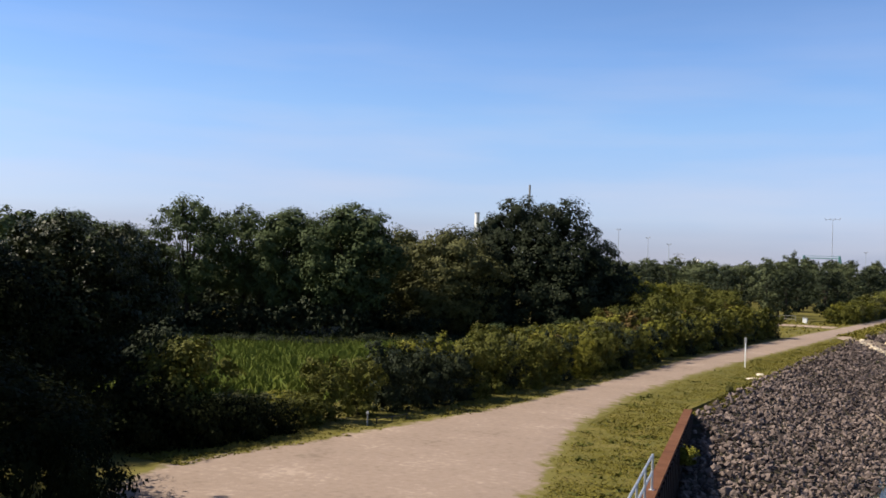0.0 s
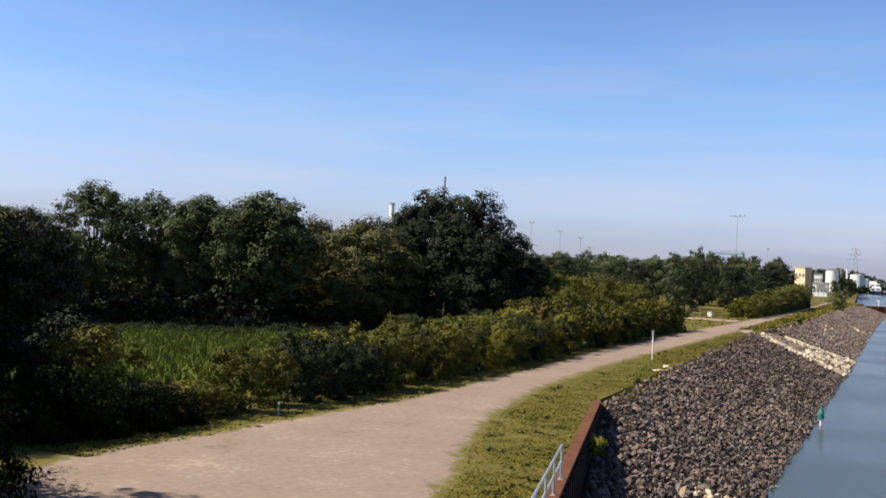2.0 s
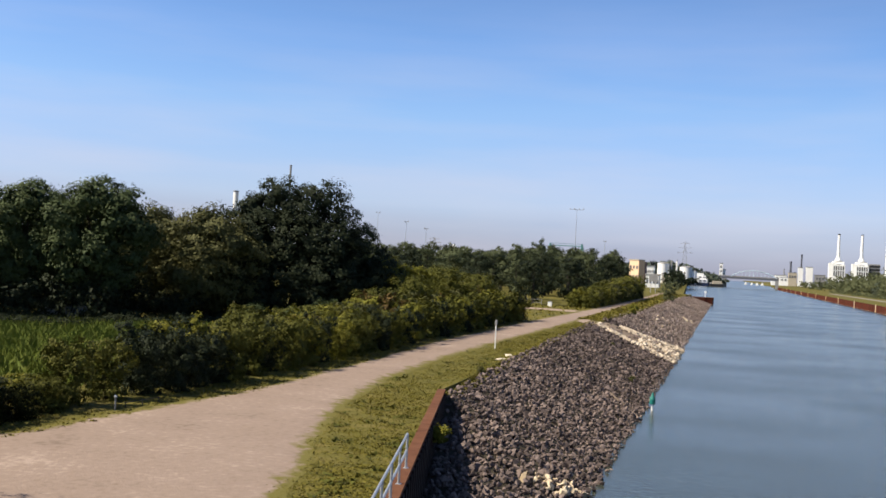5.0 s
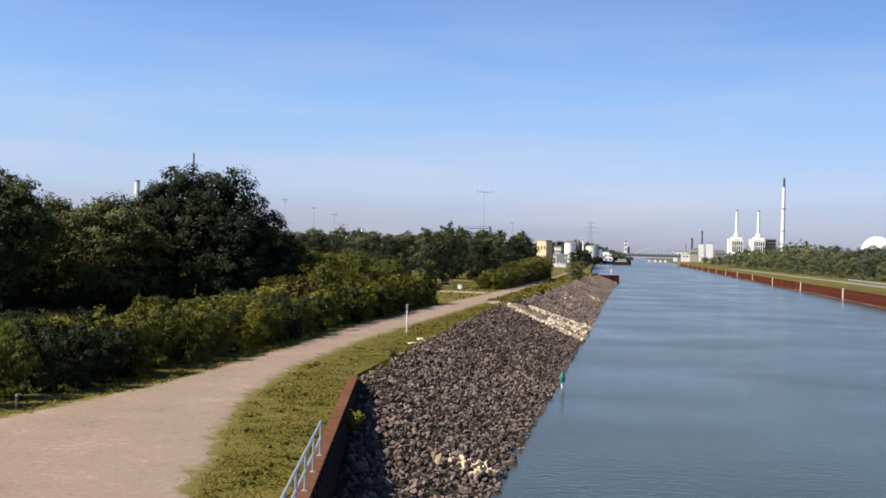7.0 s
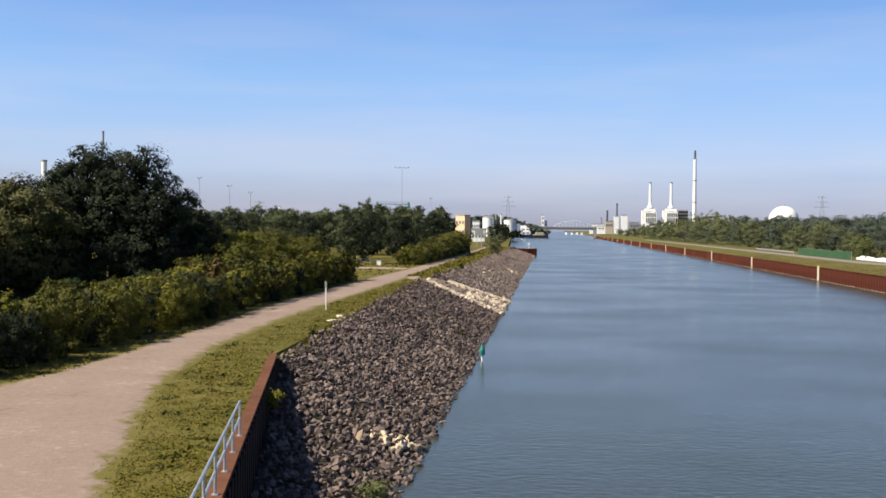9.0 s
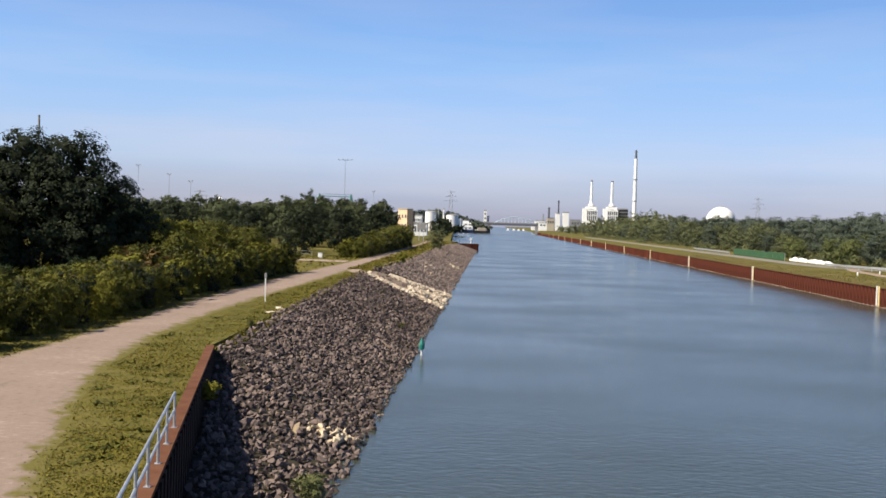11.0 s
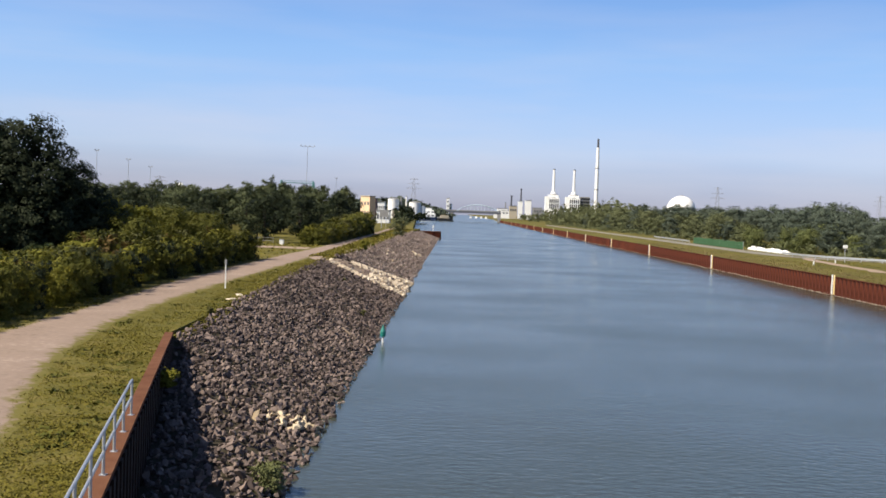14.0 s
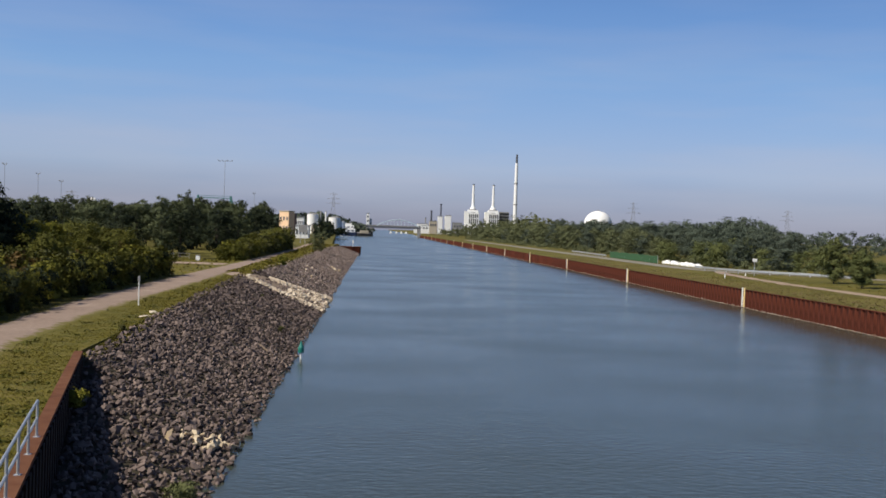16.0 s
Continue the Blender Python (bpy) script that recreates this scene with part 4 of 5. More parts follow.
def slope_places(seed, y0, y1, step, keep=lambda x, y: True):
    rs = np.random.default_rng(seed)
    out = []
    y = y0
    while y < y1:
        x0, x1 = bank_edge(y) + 0.1, SHORE + 0.16
        n = max(1, int((x1 - x0) / step))
        for i in range(n):
            x, yy = x0 + (i + rs.uniform(0.0, 1.0)) * step, y + rs.uniform(-0.5, 0.5) * step
            if x > bank_edge(yy) + 0.08 and keep(x, yy):
                low = 0.55 * math.exp(-max(0.0, x - wall_x(yy)) / 0.9) if yy < 41 else 0.0     # sunk along the wall to deepen its shadow
                out.append((x, yy, slope_z(x) - 0.05 - low + rs.uniform(-0.24, 0.19)))
        y += step * 0.95
    return np.array(out)


RAMP_NEAR = [(-12.7, 100.6), (-8.8, 97.0), (-4.6, 95.4)]      # edges of the gravel ramp down the slope, (x, y)
RAMP_FAR = [(-12.7, 108.6), (-9.0, 109.4), (-4.6, 111.8)]


def ramp_y(edge, x):
    return float(np.interp(x, [p[0] for p in edge], [p[1] for p in edge]))


def off_ramp(x, y):
    return not ramp_y(RAMP_NEAR, x) - 0.4 < y < ramp_y(RAMP_FAR, x) + 0.4


slope = thing("stone_slope", "slope of loose dark grey basalt rubble down to the water", "riprap", kind="structure")
pl = slope_places(1, 11.0, 113.0, 0.19, off_ramp)
rs = np.random.default_rng(9)
size = (0.078 + 0.088 * rs.random(len(pl)) ** 1.5) * (1 + 0.3 * (rs.random(len(pl)) > 0.94))
nearest = (pl[:, 1] > 23.0) & (pl[:, 1] < 31.0) & (pl[:, 0] > -7.4)
idx = np.where(nearest)[0][:295]
mask = np.ones(len(pl), bool)
mask[idx] = False
near_by = pl[:, 1] < 62.0
tagged(child("loose_stones", heap_mesh("loose_stones", 2, pl[mask & near_by], size[mask & near_by], M_STONE, ROUNDER), slope), kind="stuff")
tagged(child("loose_stones", heap_mesh("loose_stones", 8, pl[mask & ~near_by], size[mask & ~near_by], M_STONE), slope), kind="stuff")
PIECES = [mesh_of("stone", v * np.array([1, 1, 0.8]), f, M_STONE_PIECE) for v, f in ROUNDER]
for i in idx:
    child("stone", PIECES[i % len(PIECES)], slope, m=pose(*pl[i], rs.uniform(0, 360), rs.uniform(0, 360), rs.uniform(0, 360)) @ Matrix.Scale(size[i], 4))
pl2 = slope_places(3, 113.0, 312.0, 0.28, off_ramp)
tagged(child("far_stones", heap_mesh("far_stones", 4, pl2, np.random.default_rng(3).uniform(0.09, 0.18, len(pl2)), M_STONE, FAR_SHAPES), slope), kind="stuff")

# pale stones: the heap by the water and the rubble along the steps
rs = np.random.default_rng(21)
pp = []
for k in range(30):
    x, y = (-5.9 if k < 20 else -4.95) + rs.normal() * 0.42, (35.3 if k < 20 else 36.0) + rs.normal() * 0.55
    pp.append((x, y, slope_z(x) + 0.05 + rs.uniform(0, 0.08)))
pale = thing("pale_stones", "small heap of pale limestone among the dark rubble", "stones")
PALE_PIECES = [mesh_of("stone", v * np.array([1, 1, 0.8]), f, M_PALE_PIECE) for v, f in SHAPES]
for k, q in enumerate(pp):
    child("stone", PALE_PIECES[k % len(PALE_PIECES)], pale, m=pose(*q, rs.uniform(0, 360), rs.uniform(0, 360), 0) @ Matrix.Scale(rs.uniform(0.12, 0.27), 4))
rub, dim = [], []
for k in range(2300):
    x = -12.4 + 8.0 * rs.random() ** 0.75
    n, f = ramp_y(RAMP_NEAR, x), ramp_y(RAMP_FAR, x)
    lane = k % 5
    if lane < 2:
        y = n + abs(rs.normal()) * 0.65
    elif lane < 4:
        if x < -11.0:
            continue
        y = f - abs(rs.normal()) * 0.95
    else:
        if x < -8.5:
            continue
        y = (n + f) / 2 + rs.normal() * (1.0 + 0.3 * (x + 8.5))
    rub.append((x, y, slope_z(x) + 0.05 + rs.uniform(-0.05, 0.1)))
for k in range(160):
    x = -12.0 + 7.6 * rs.random()
    dim.append((x, rs.uniform(ramp_y(RAMP_NEAR, x), ramp_y(RAMP_FAR, x)), slope_z(x) + 0.02))
ramp = thing("bank_ramp", "tan gravel ramp edged with pale limestone rubble down the slope", "ramp")
verts, faces = [], []
for i in range(17):
    x = -13.0 + 8.6 * i / 16
    for j in range(7):
        n, f = ramp_y(RAMP_NEAR, x), ramp_y(RAMP_FAR, x)
        verts.append((x, n + (f - n) * j / 6, min(G + 0.03, slope_z(x)) + 0.06 * noise.noise((x, j * 1.3, 0))))
for i in range(16):
    for j in range(6):
        q = i * 7 + j
        faces.append((q, q + 7, q + 8, q + 1))
child("surface", mesh_of("surface", verts, faces, M_RAMP, True), ramp, "trodden tan earth and gravel")
tagged(child("rubble", heap_mesh("rubble", 6, np.array(rub), rs.uniform(0.12, 0.28, len(rub)), M_PALE), ramp), kind="stuff")
tagged(child("loose_stones", heap_mesh("loose_stones", 7, np.array(dim), rs.uniform(0.12, 0.26, len(dim)), M_STONE), ramp), kind="stuff")
bm = bmesh.new()
bm.faces.new([bm.verts.new((x, y, G + 0.05)) for x, y in [(-15.6, 107.5), (-12.9, 100.8), (-12.9, 108.6), (-15.6, 113.5)]])
part("landing", bm, M_DIRT, ramp, "trodden pale landing")

# ---- railing on the wall ----
rail = thing("railing", "galvanised steel railing on the retaining wall", "railing")
foot0, foot1 = Vector((-8.0, 25.1, G + 0.05)), Vector((-5.2, 12.8, G + 0.05))
LR = (foot1 - foot0).length
dr = (foot1 - foot0).normalized()
nposts = int(LR / 1.92) + 1
for k in range(nposts):
    f0 = foot0 + dr * 1.92 * k
    bm = bmesh.new()
    tube(bm, f0, f0 + Vector((0, 0, 0.9)), 0.034, seg=8)
    box(bm, f0.x - 0.07, f0.x + 0.07, f0.y - 0.07, f0.y + 0.07, f0.z, f0.z + 0.012)
    part("post", bm, M_GALV, rail)
for h in (0.9, 0.46):
    bm = bmesh.new()
    tube(bm, foot0 + Vector((0, 0, h)), foot1 + Vector((0, 0, h)), 0.034, seg=8)
    part("rail", bm, M_GALV, rail)

# ---- marker posts on the far wall ----
for k in range(15):
    y = 118.5 + 55.9 * k
    m = thing("ladder_marker", "yellow and white painted ladder bars on the sheet pile wall", "marker", group="ladder markers")
    m.location = (PILE_X, y, 0)
    for o, paint in ((-0.42, M_YELLOW), (0.2, M_WHITE)):
        bm = bmesh.new()
        box(bm, -0.12, -0.02, o, o + 0.24, 0.12, 2.46, 0.01)
        part("stripe", bm, paint, m)
    bm = bmesh.new()
    for j in range(7):
        box(bm, -0.08, -0.03, -0.18, 0.2, 0.3 + 0.32 * j, 0.335 + 0.32 * j)
    part("rungs", bm, M_DARK, m)

# ---- far things ----
def far_at(bearing, dist):
    return (dist * math.sin(radians(bearing)), dist * math.cos(radians(bearing)))


def el_z(el, dist):
    return EYE_Z + dist * math.tan(radians(el))


D = 1500.0
M_TIMBER = material("weathered_timber", [(0.1056, 0.0792, 0.0561), (0.1716, 0.132, 0.099)], 6.0, 0.9, bump=0.3, stretch=(1, 0.2, 1))
# teal paled and greyed to put the haze on the crane
M_CRANE = material("haze_pale_teal", [(0.066, 0.1782, 0.1782), (0.0924, 0.2112, 0.2046)], 0.5, 0.6, bump=0.05)
M_FLUE = material("blue_grey_steel", [(0.0726, 0.0792, 0.099), (0.1056, 0.1122, 0.132)], 0.5, 0.7, bump=0.05)
M_ORANGE = material("ochre_render", [(0.68, 0.47, 0.29), (0.76, 0.55, 0.36)], 0.4, 0.85, bump=0)
M_CREAM = material("cream_render", [(0.363, 0.3168, 0.2376), (0.429, 0.3828, 0.3036)], 0.4, 0.85, bump=0)
M_SHADED_SIDE = material("shaded_side_brown", [(0.132, 0.0792, 0.066), (0.1848, 0.1122, 0.0924)], 0.6, 0.85, bump=0)
M_BLUE = material("pale_blue_paint", [(0.42, 0.55, 0.62), (0.5, 0.62, 0.7)], 0.3, 0.5, bump=0)
M_HULL = material("dark_blue_hull", [(0.0132, 0.0231, 0.0594), (0.0198, 0.033, 0.0858)], 0.5, 0.5, bump=0)
M_GREEN = material("green_screen_cloth", [(0.0223, 0.0668, 0.0267), (0.0401, 0.1025, 0.0446)], 0.8, 0.9, bump=0.2)
M_GLASS = material("window_glass", [(0.0792, 0.0858, 0.099), (0.1188, 0.1254, 0.1386)], 1.0, 0.15, bump=0)

# power station: two boiler houses with a chimney each, and a tall chimney
zc = el_z(2.73, D) - 3
for b in (5.61, 6.77):
    x, y = far_at(b, D)
    h = thing("boiler_house", "white power station boiler house with a slim white chimney", "power station", (x, y, 3), group="boiler houses")
    bm = bmesh.new()
    box(bm, -7.5, 9.5, 0, 24, 0, 33)
    hall = part("building", bm, M_WHITE, h)
    bm = bmesh.new()
    box(bm, -11.5, -6.5, 1, 14, 0, 35)
    part("stair_tower", bm, M_WHITE, h)
    bm = bmesh.new()
    box(bm, -6.5, 8.5, 3.5, 19, 33, 37.5, 0.3)
    ring_shape(bm, [(5.2, 37.4), (4.0, 40.5), (2.5, 43.0), (2.1, 47.0)], 16, (1, 11))
    part("chimney_base", bm, M_WHITE, h)
    for j in range(5):
        bm = bmesh.new()
        box(bm, -5.4 + j * 3.0, -4.0 + j * 3.0, -0.4, -0.02, 17, 24)
        box(bm, -5.4 + j * 3.0, -4.0 + j * 3.0, -0.4, -0.02, 25.5, 31)
        part("window_strip", bm, M_DARK, hall, "dark tall window strip")
    for z in (33.2, 38.0):
        bm = bmesh.new()
        tube(bm, (1, 11, z), (1, 11, z + 0.7), 8.2 if z < 35 else 6.4, seg=16)
        part("gallery", bm, M_GREY, h)
    bm = bmesh.new()
    tube(bm, (1, 11, 43.8), (1, 11, zc - 1.2), 2.1, 1.6, 16)
    part("chimney", bm, M_WHITE, h)
    bm = bmesh.new()
    tube(bm, (1, 11, zc - 1.2), (1, 11, zc), 1.8, 1.8, 16)
    part("chimney_rim", bm, M_DARK, h, "dark chimney rim")
x, y = far_at(7.42, D)
ann = thing("plant_annex", "grey steel-framed annex beside the boiler houses", "building", (x, y + 8, 3))
bm = bmesh.new()
box(bm, -5, 8, 0, 18, 0, 36)
frame_part = part("frame", bm, M_GREY, ann)
for j in range(4):
    bm = bmesh.new()
    box(bm, -5.3, 8.3, -0.5, -0.02, 17 + j * 4.8, 20 + j * 4.8)
    part("gap", bm, M_DARK, frame_part, "dark open floor")
x, y = far_at(8.03, D)
c = thing("chimney", "tall slim white chimney with a dark top", "chimney", (x, y, 3))
zt = el_z(4.48, D) - 3
bm = bmesh.new()
tube(bm, (0, 0, 0), (0, 0, zt - 13), 3.3, 2.15, 20)
part("shaft", bm, M_WHITE, c)
bm = bmesh.new()
tube(bm, (0, 0, zt - 13), (0, 0, zt), 1.75, 1.5, 20)
part("flue", bm, M_FLUE, c, "dark grey flue top")
for z in (zt * 0.38, zt * 0.64):
    bm = bmesh.new()
    tube(bm, (0, 0, z), (0, 0, z + 1.2), 3.2, seg=20)
    part("gallery", bm, M_GREY, c)

# refinery stacks and blocks left of the power station
for b, el, r, m, lab in [(3.23, 1.11, 1.5, M_FLUE, "dark slender industrial stack"), (3.77, 1.52, 1.2, M_FLUE, "dark slender industrial stack"), (3.45, 0.55, 1.2, M_GREY, "short grey industrial stack"), (2.9, 0.7, 0.9, M_GREY, "thin pale industrial stack")]:
    x, y = far_at(b, 1350)
    st = thing("stack", lab, "chimney", (x, y, 3), group="industrial stacks")
    zz = el_z(el, 1350) - 3
    bm = bmesh.new()
    tube(bm, (0, 0, 0), (0, 0, zz * 0.96), r, r * 0.8, 12)
    part("shaft", bm, m, st)
    bm = bmesh.new()
    tube(bm, (0, 0, zz * 0.96), (0, 0, zz), r * 0.95, r * 0.95, 12)
    part("rim", bm, M_DARK, st)
for b, w, el, m, lab in [(4.2, 8, 0.85, M_WHITE, "white flat-roofed plant block"), (3.75, 6, 0.8, M_WHITE, "white concrete plant block"), (3.35, 10, 0.5, M_CREAM, "low cream plant building"), (2.75, 14, 0.33, M_WHITE, "low white waterside shed"), (4.75, 12, 0.45, M_GREY, "dull grey plant building"), (2.45, 9, 0.14, M_WHITE, "low white waterside shed"), (3.0, 14, 0.22, M_WHITE, "low white plant hall")]:
    x, y = far_at(b, 1320)
    st = thing("plant_block", lab, "building", (x, y, 3), group="plant blocks")
    zz = el_z(el, 1320) - 3
    bm = bmesh.new()
    box(bm, -w / 2, w / 2, 0, w, 0, zz, 0.2)
    hall = part("wall", bm, m, st)
    bm = bmesh.new()
    box(bm, -w / 2 - 0.3, w / 2 + 0.3, -0.3, w + 0.3, zz, zz + 0.5)
    part("roof", bm, M_GREY, st)
    for j in range(3 if el < 0.6 else 0):
        bm = bmesh.new()
        box(bm, -w * 0.4 + j * w * 0.3, -w * 0.22 + j * w * 0.3, -0.25, -0.02, zz * 0.62, zz * 0.8)
        part("window", bm, M_GLASS, hall)

# white dome
x, y = far_at(12.77, 1000)
dome = thing("dome", "large white storage dome behind the trees", "dome", (x, y, 3))
bm = bmesh.new()
ring_shape(bm, [(13.8, 0), (13.8, 16.5)] + [(13.8 * math.cos(a * math.pi / 22), 16.5 + 13.1 * math.sin(a * math.pi / 22)) for a in range(1, 11)] + [(0.3, 29.6)], 32)
part("shell", bm, M_WHITE, dome, smooth=True)
bm = bmesh.new()
tube(bm, (0, 0, 29.5), (0, 0, 30.6), 1.2, 0.9, 12)
part("vent", bm, M_GREY, dome)

# bridge over the canal
BY = 1000.0
br = thing("arch_bridge", "pale blue steel arch bridge across the canal", "bridge", (0, BY, 0))
bm = bmesh.new()
box(bm, -22, 46, -5, 5, 8.4, 10.4)
part("deck", bm, M_FLUE, br)
for s in (-4.6, 4.6):
    bm = bmesh.new()
    prev = None
    for k in range(17):
        u = k / 16
        q = (2 + 42 * u, s, 10.4 + 6.6 * math.sin(math.pi * u) ** 0.75)
        if prev:
            tube(bm, prev, q, 0.3, seg=6)
        prev = q
    part("top_chord", bm, M_BLUE, br)
    for k in range(1, 12):
        u = k / 12
        bm = bmesh.new()
        tube(bm, (2 + 42 * u, s, 10.4), (2 + 42 * u, s, 10.4 + 6.6 * math.sin(math.pi * u) ** 0.75), 0.1, seg=5)
        part("strut", bm, M_BLUE, br)
    bm = bmesh.new()
    box(bm, -22, 46, s - 0.1, s + 0.1, 10.4, 11.3)
    part("parapet", bm, M_GREY, br)
for x in (-3, 44.5):
    bm = bmesh.new()
    box(bm, x - 1.5, x + 1.5, -5, 5, -2, 8.4)
    part("pier", bm, M_GREY, br)


def pylon(b, el, dist):
    x, y = far_at(b, dist)
    h = el_z(el, dist) - 3
    p = thing("power_pylon", "grey steel lattice power pylon far off", "pylon", (x, y, 3), group="power pylons")
    bm = bmesh.new()
    for sx in (-1, 1):
        for sy in (-1, 1):
            tube(bm, (sx * 4, sy * 4, 0), (sx * 0.5, sy * 0.5, h), 0.13, 0.09, 4)
    for k in range(7):
        u, v = k / 7, (k + 1) / 7
        a, c2 = 4 - 3.5 * u, 4 - 3.5 * v
        for sy in (-1, 1):
            tube(bm, (-a, sy * a, h * u), (c2, sy * c2, h * v), 0.06, seg=4)
            tube(bm, (a, sy * a, h * u), (-c2, sy * c2, h * v), 0.06, seg=4)
    part("tower", bm, M_GREY, p)
    for z, w in ((0.72, 9), (0.84, 7), (0.96, 5)):
        bm = bmesh.new()
        tube(bm, (-w, 0, h * z), (w, 0, h * z), 0.12, seg=4)
        tube(bm, (-w, 0, h * z), (0, 0, h * z + 1.6), 0.08, seg=4)
        tube(bm, (w, 0, h * z), (0, 0, h * z + 1.6), 0.08, seg=4)
        part("cross_arm", bm, M_GREY, p)


for q in ((-2.41, 1.93, 1150), (14.71, 1.95, 1200), (23.0, 1.7, 1300), (-16.6, 1.45, 900)):
    pylon(*q)


def lamp_mast(b, el, dist, arms, lab):
    x, y = far_at(b, dist)
    h = el_z(el, dist) - G
    p = thing("floodlight_mast", lab, "lamp post", (x, y, G), group="floodlight masts")
    bm = bmesh.new()
    tube(bm, (0, 0, 0), (0, 0, h), 0.2, 0.09, 8)
    part("pole", bm, M_GALV, p)
    bm = bmesh.new()
    tube(bm, (-arms, 0, h - 0.3), (arms, 0, h - 0.3), 0.09, seg=6)
    bar = part("crossbar", bm, M_GALV, p)
    n = 4 if arms > 1 else 2
    for k in range(n):
        bm = bmesh.new()
        xx = -arms + 2 * arms * k / (n - 1)
        box(bm, xx - 0.24, xx + 0.24, -0.3, 0.15, h - 0.12, h + 0.2, 0.04)
        part("lamp", bm, M_GREY, bar)


lamp_mast(-8.53, 3.5, 450, 3.0, "tall grey floodlight mast with a crossbar of lamps")
lamp_mast(-19.92, 2.72, 420, 0.7, "tall thin grey floodlight mast")
lamp_mast(-18.27, 2.29, 420, 0.7, "tall thin grey floodlight mast")
lamp_mast(-17.11, 1.95, 420, 0.7, "tall thin grey floodlight mast")
lamp_mast(-6.86, 1.74, 480, 0.5, "thin pale mast behind the woodland")
for b, el, r, m, lab in [(-25.03, 5.04, 0.8, M_GREY, "thin grey industrial chimney behind the trees"), (-28.0, 3.38, 2.0, M_WHITE, "white cylindrical tower behind the trees")]:
    x, y = far_at(b, 800)
    zz = el_z(el, 800) - 3
    p = thing("industrial_tower", lab, "tower", (x, y, 3))
    bm = bmesh.new()
    tube(bm, (0, 0, 0), (0, 0, zz), r, r, 14)
    part("shaft", bm, m, p)
    bm = bmesh.new()
    tube(bm, (0, 0, zz), (0, 0, zz + 1.0), r * 1.1, r * 1.1, 14)
    part("rim", bm, M_GREY, p)
x, y = far_at(-15.49, 700)
p = thing("radome", "small white dome on a roof behind the woodland", "dome", (x, y, 3))
bm = bmesh.new()
ring_shape(bm, [(1.0, 0), (1.0, 14.5), (3.0, 15.5), (2.6, 17.6), (1.2, 18.8), (0.2, 19.0)], 14)
part("shell", bm, M_WHITE, p, smooth=True)

# gantry crane over the yard
x0, y0 = far_at(-9.95, 400)
x1, y1 = far_at(-8.15, 400)
zb = el_z(1.38, 400)
cr = thing("gantry_crane", "teal steel gantry crane behind the woodland", "crane")
a, b2 = Vector((x0, y0, zb)), Vector((x1, y1, zb))
bm = bmesh.new()
tube(bm, a, b2, 0.17, seg=4)
tube(bm, a + Vector((0, 0, 0.8)), b2 + Vector((0, 0, 0.8)), 0.07, seg=4)
part("girder", bm, M_CRANE, cr)
for q, s in ((a, 1), (b2, -1)):
    for o in (-1.2, 3.6):
        bm = bmesh.new()
        tube(bm, q + Vector((0, 0, 0.9)), Vector((q.x + o, q.y, G)), 0.34, 0.26, 6)
        part("leg", bm, M_CRANE, cr)

# harbour on the towpath side: buildings, tanks, slag heap
def block(name, lab, b0, b1, el, dist, mat, roof, rows=2, cols=4, depth=14):
    xa, ya = far_at(b0, dist)
    xb, yb = far_at(b1, dist)
    w = math.hypot(xb - xa, yb - ya)
    zz = el_z(el, dist) - G
    p = thing(name, lab, "building", ((xa + xb) / 2, (ya + yb) / 2, G))
    bm = bmesh.new()
    box(bm, -w / 2, w / 2, 0, depth, 0, zz)
    hall = part("wall", bm, mat, p)
    bm = bmesh.new()
    box(bm, -w / 2 - 0.3, w / 2 + 0.3, -0.3, depth + 0.3, zz, zz + 0.45)
    part("roof", bm, roof, p)
    for i in range(rows):
        for j in range(cols):
            u, z = -w / 2 + w * (j + 0.5) / cols, zz * (i + 0.75) / (rows + 0.5)
            bm = bmesh.new()
            box(bm, u - w / cols * 0.26, u + w / cols * 0.26, -0.12, -0.02, z - 0.9, z + 0.9)
            part("window", bm, M_GLASS, hall)
    return p


block("harbour_building", "pale apricot rendered harbour building with a flat roof", -5.5, -4.83, 0.76, 560, M_ORANGE, M_CREAM, 2, 3, 5).rotation_euler = (0, 0, radians(-34))
# separate brown block gives the apricot building its shaded side
block("harbour_building", "brown block for the apricot building's shaded side", -4.82, -4.56, 0.66, 575, M_SHADED_SIDE, M_GREY, 3, 2)
block("harbour_building", "low white harbour office", -4.5, -4.05, 0.45, 640, M_WHITE, M_GREY, 2, 4, 9)
block("harbour_shed", "low pale harbour shed", -4.5, -3.75, -0.02, 430, M_WHITE, M_GREY, 1, 4, 9)
block("harbour_shed", "low cream waterside shed", -3.6, -3.1, 0.05, 600, M_CREAM, M_GREY, 1, 4, 9)
block("silo_tower", "slim white silo tower beside the bridge", -0.5, -0.33, 0.83, 1060, M_WHITE, M_GREY, 4, 1, 5)
block("silo_tower", "lower white silo block beside the bridge", -0.32, -0.17, 0.5, 1065, M_WHITE, M_GREY, 2, 1, 5)
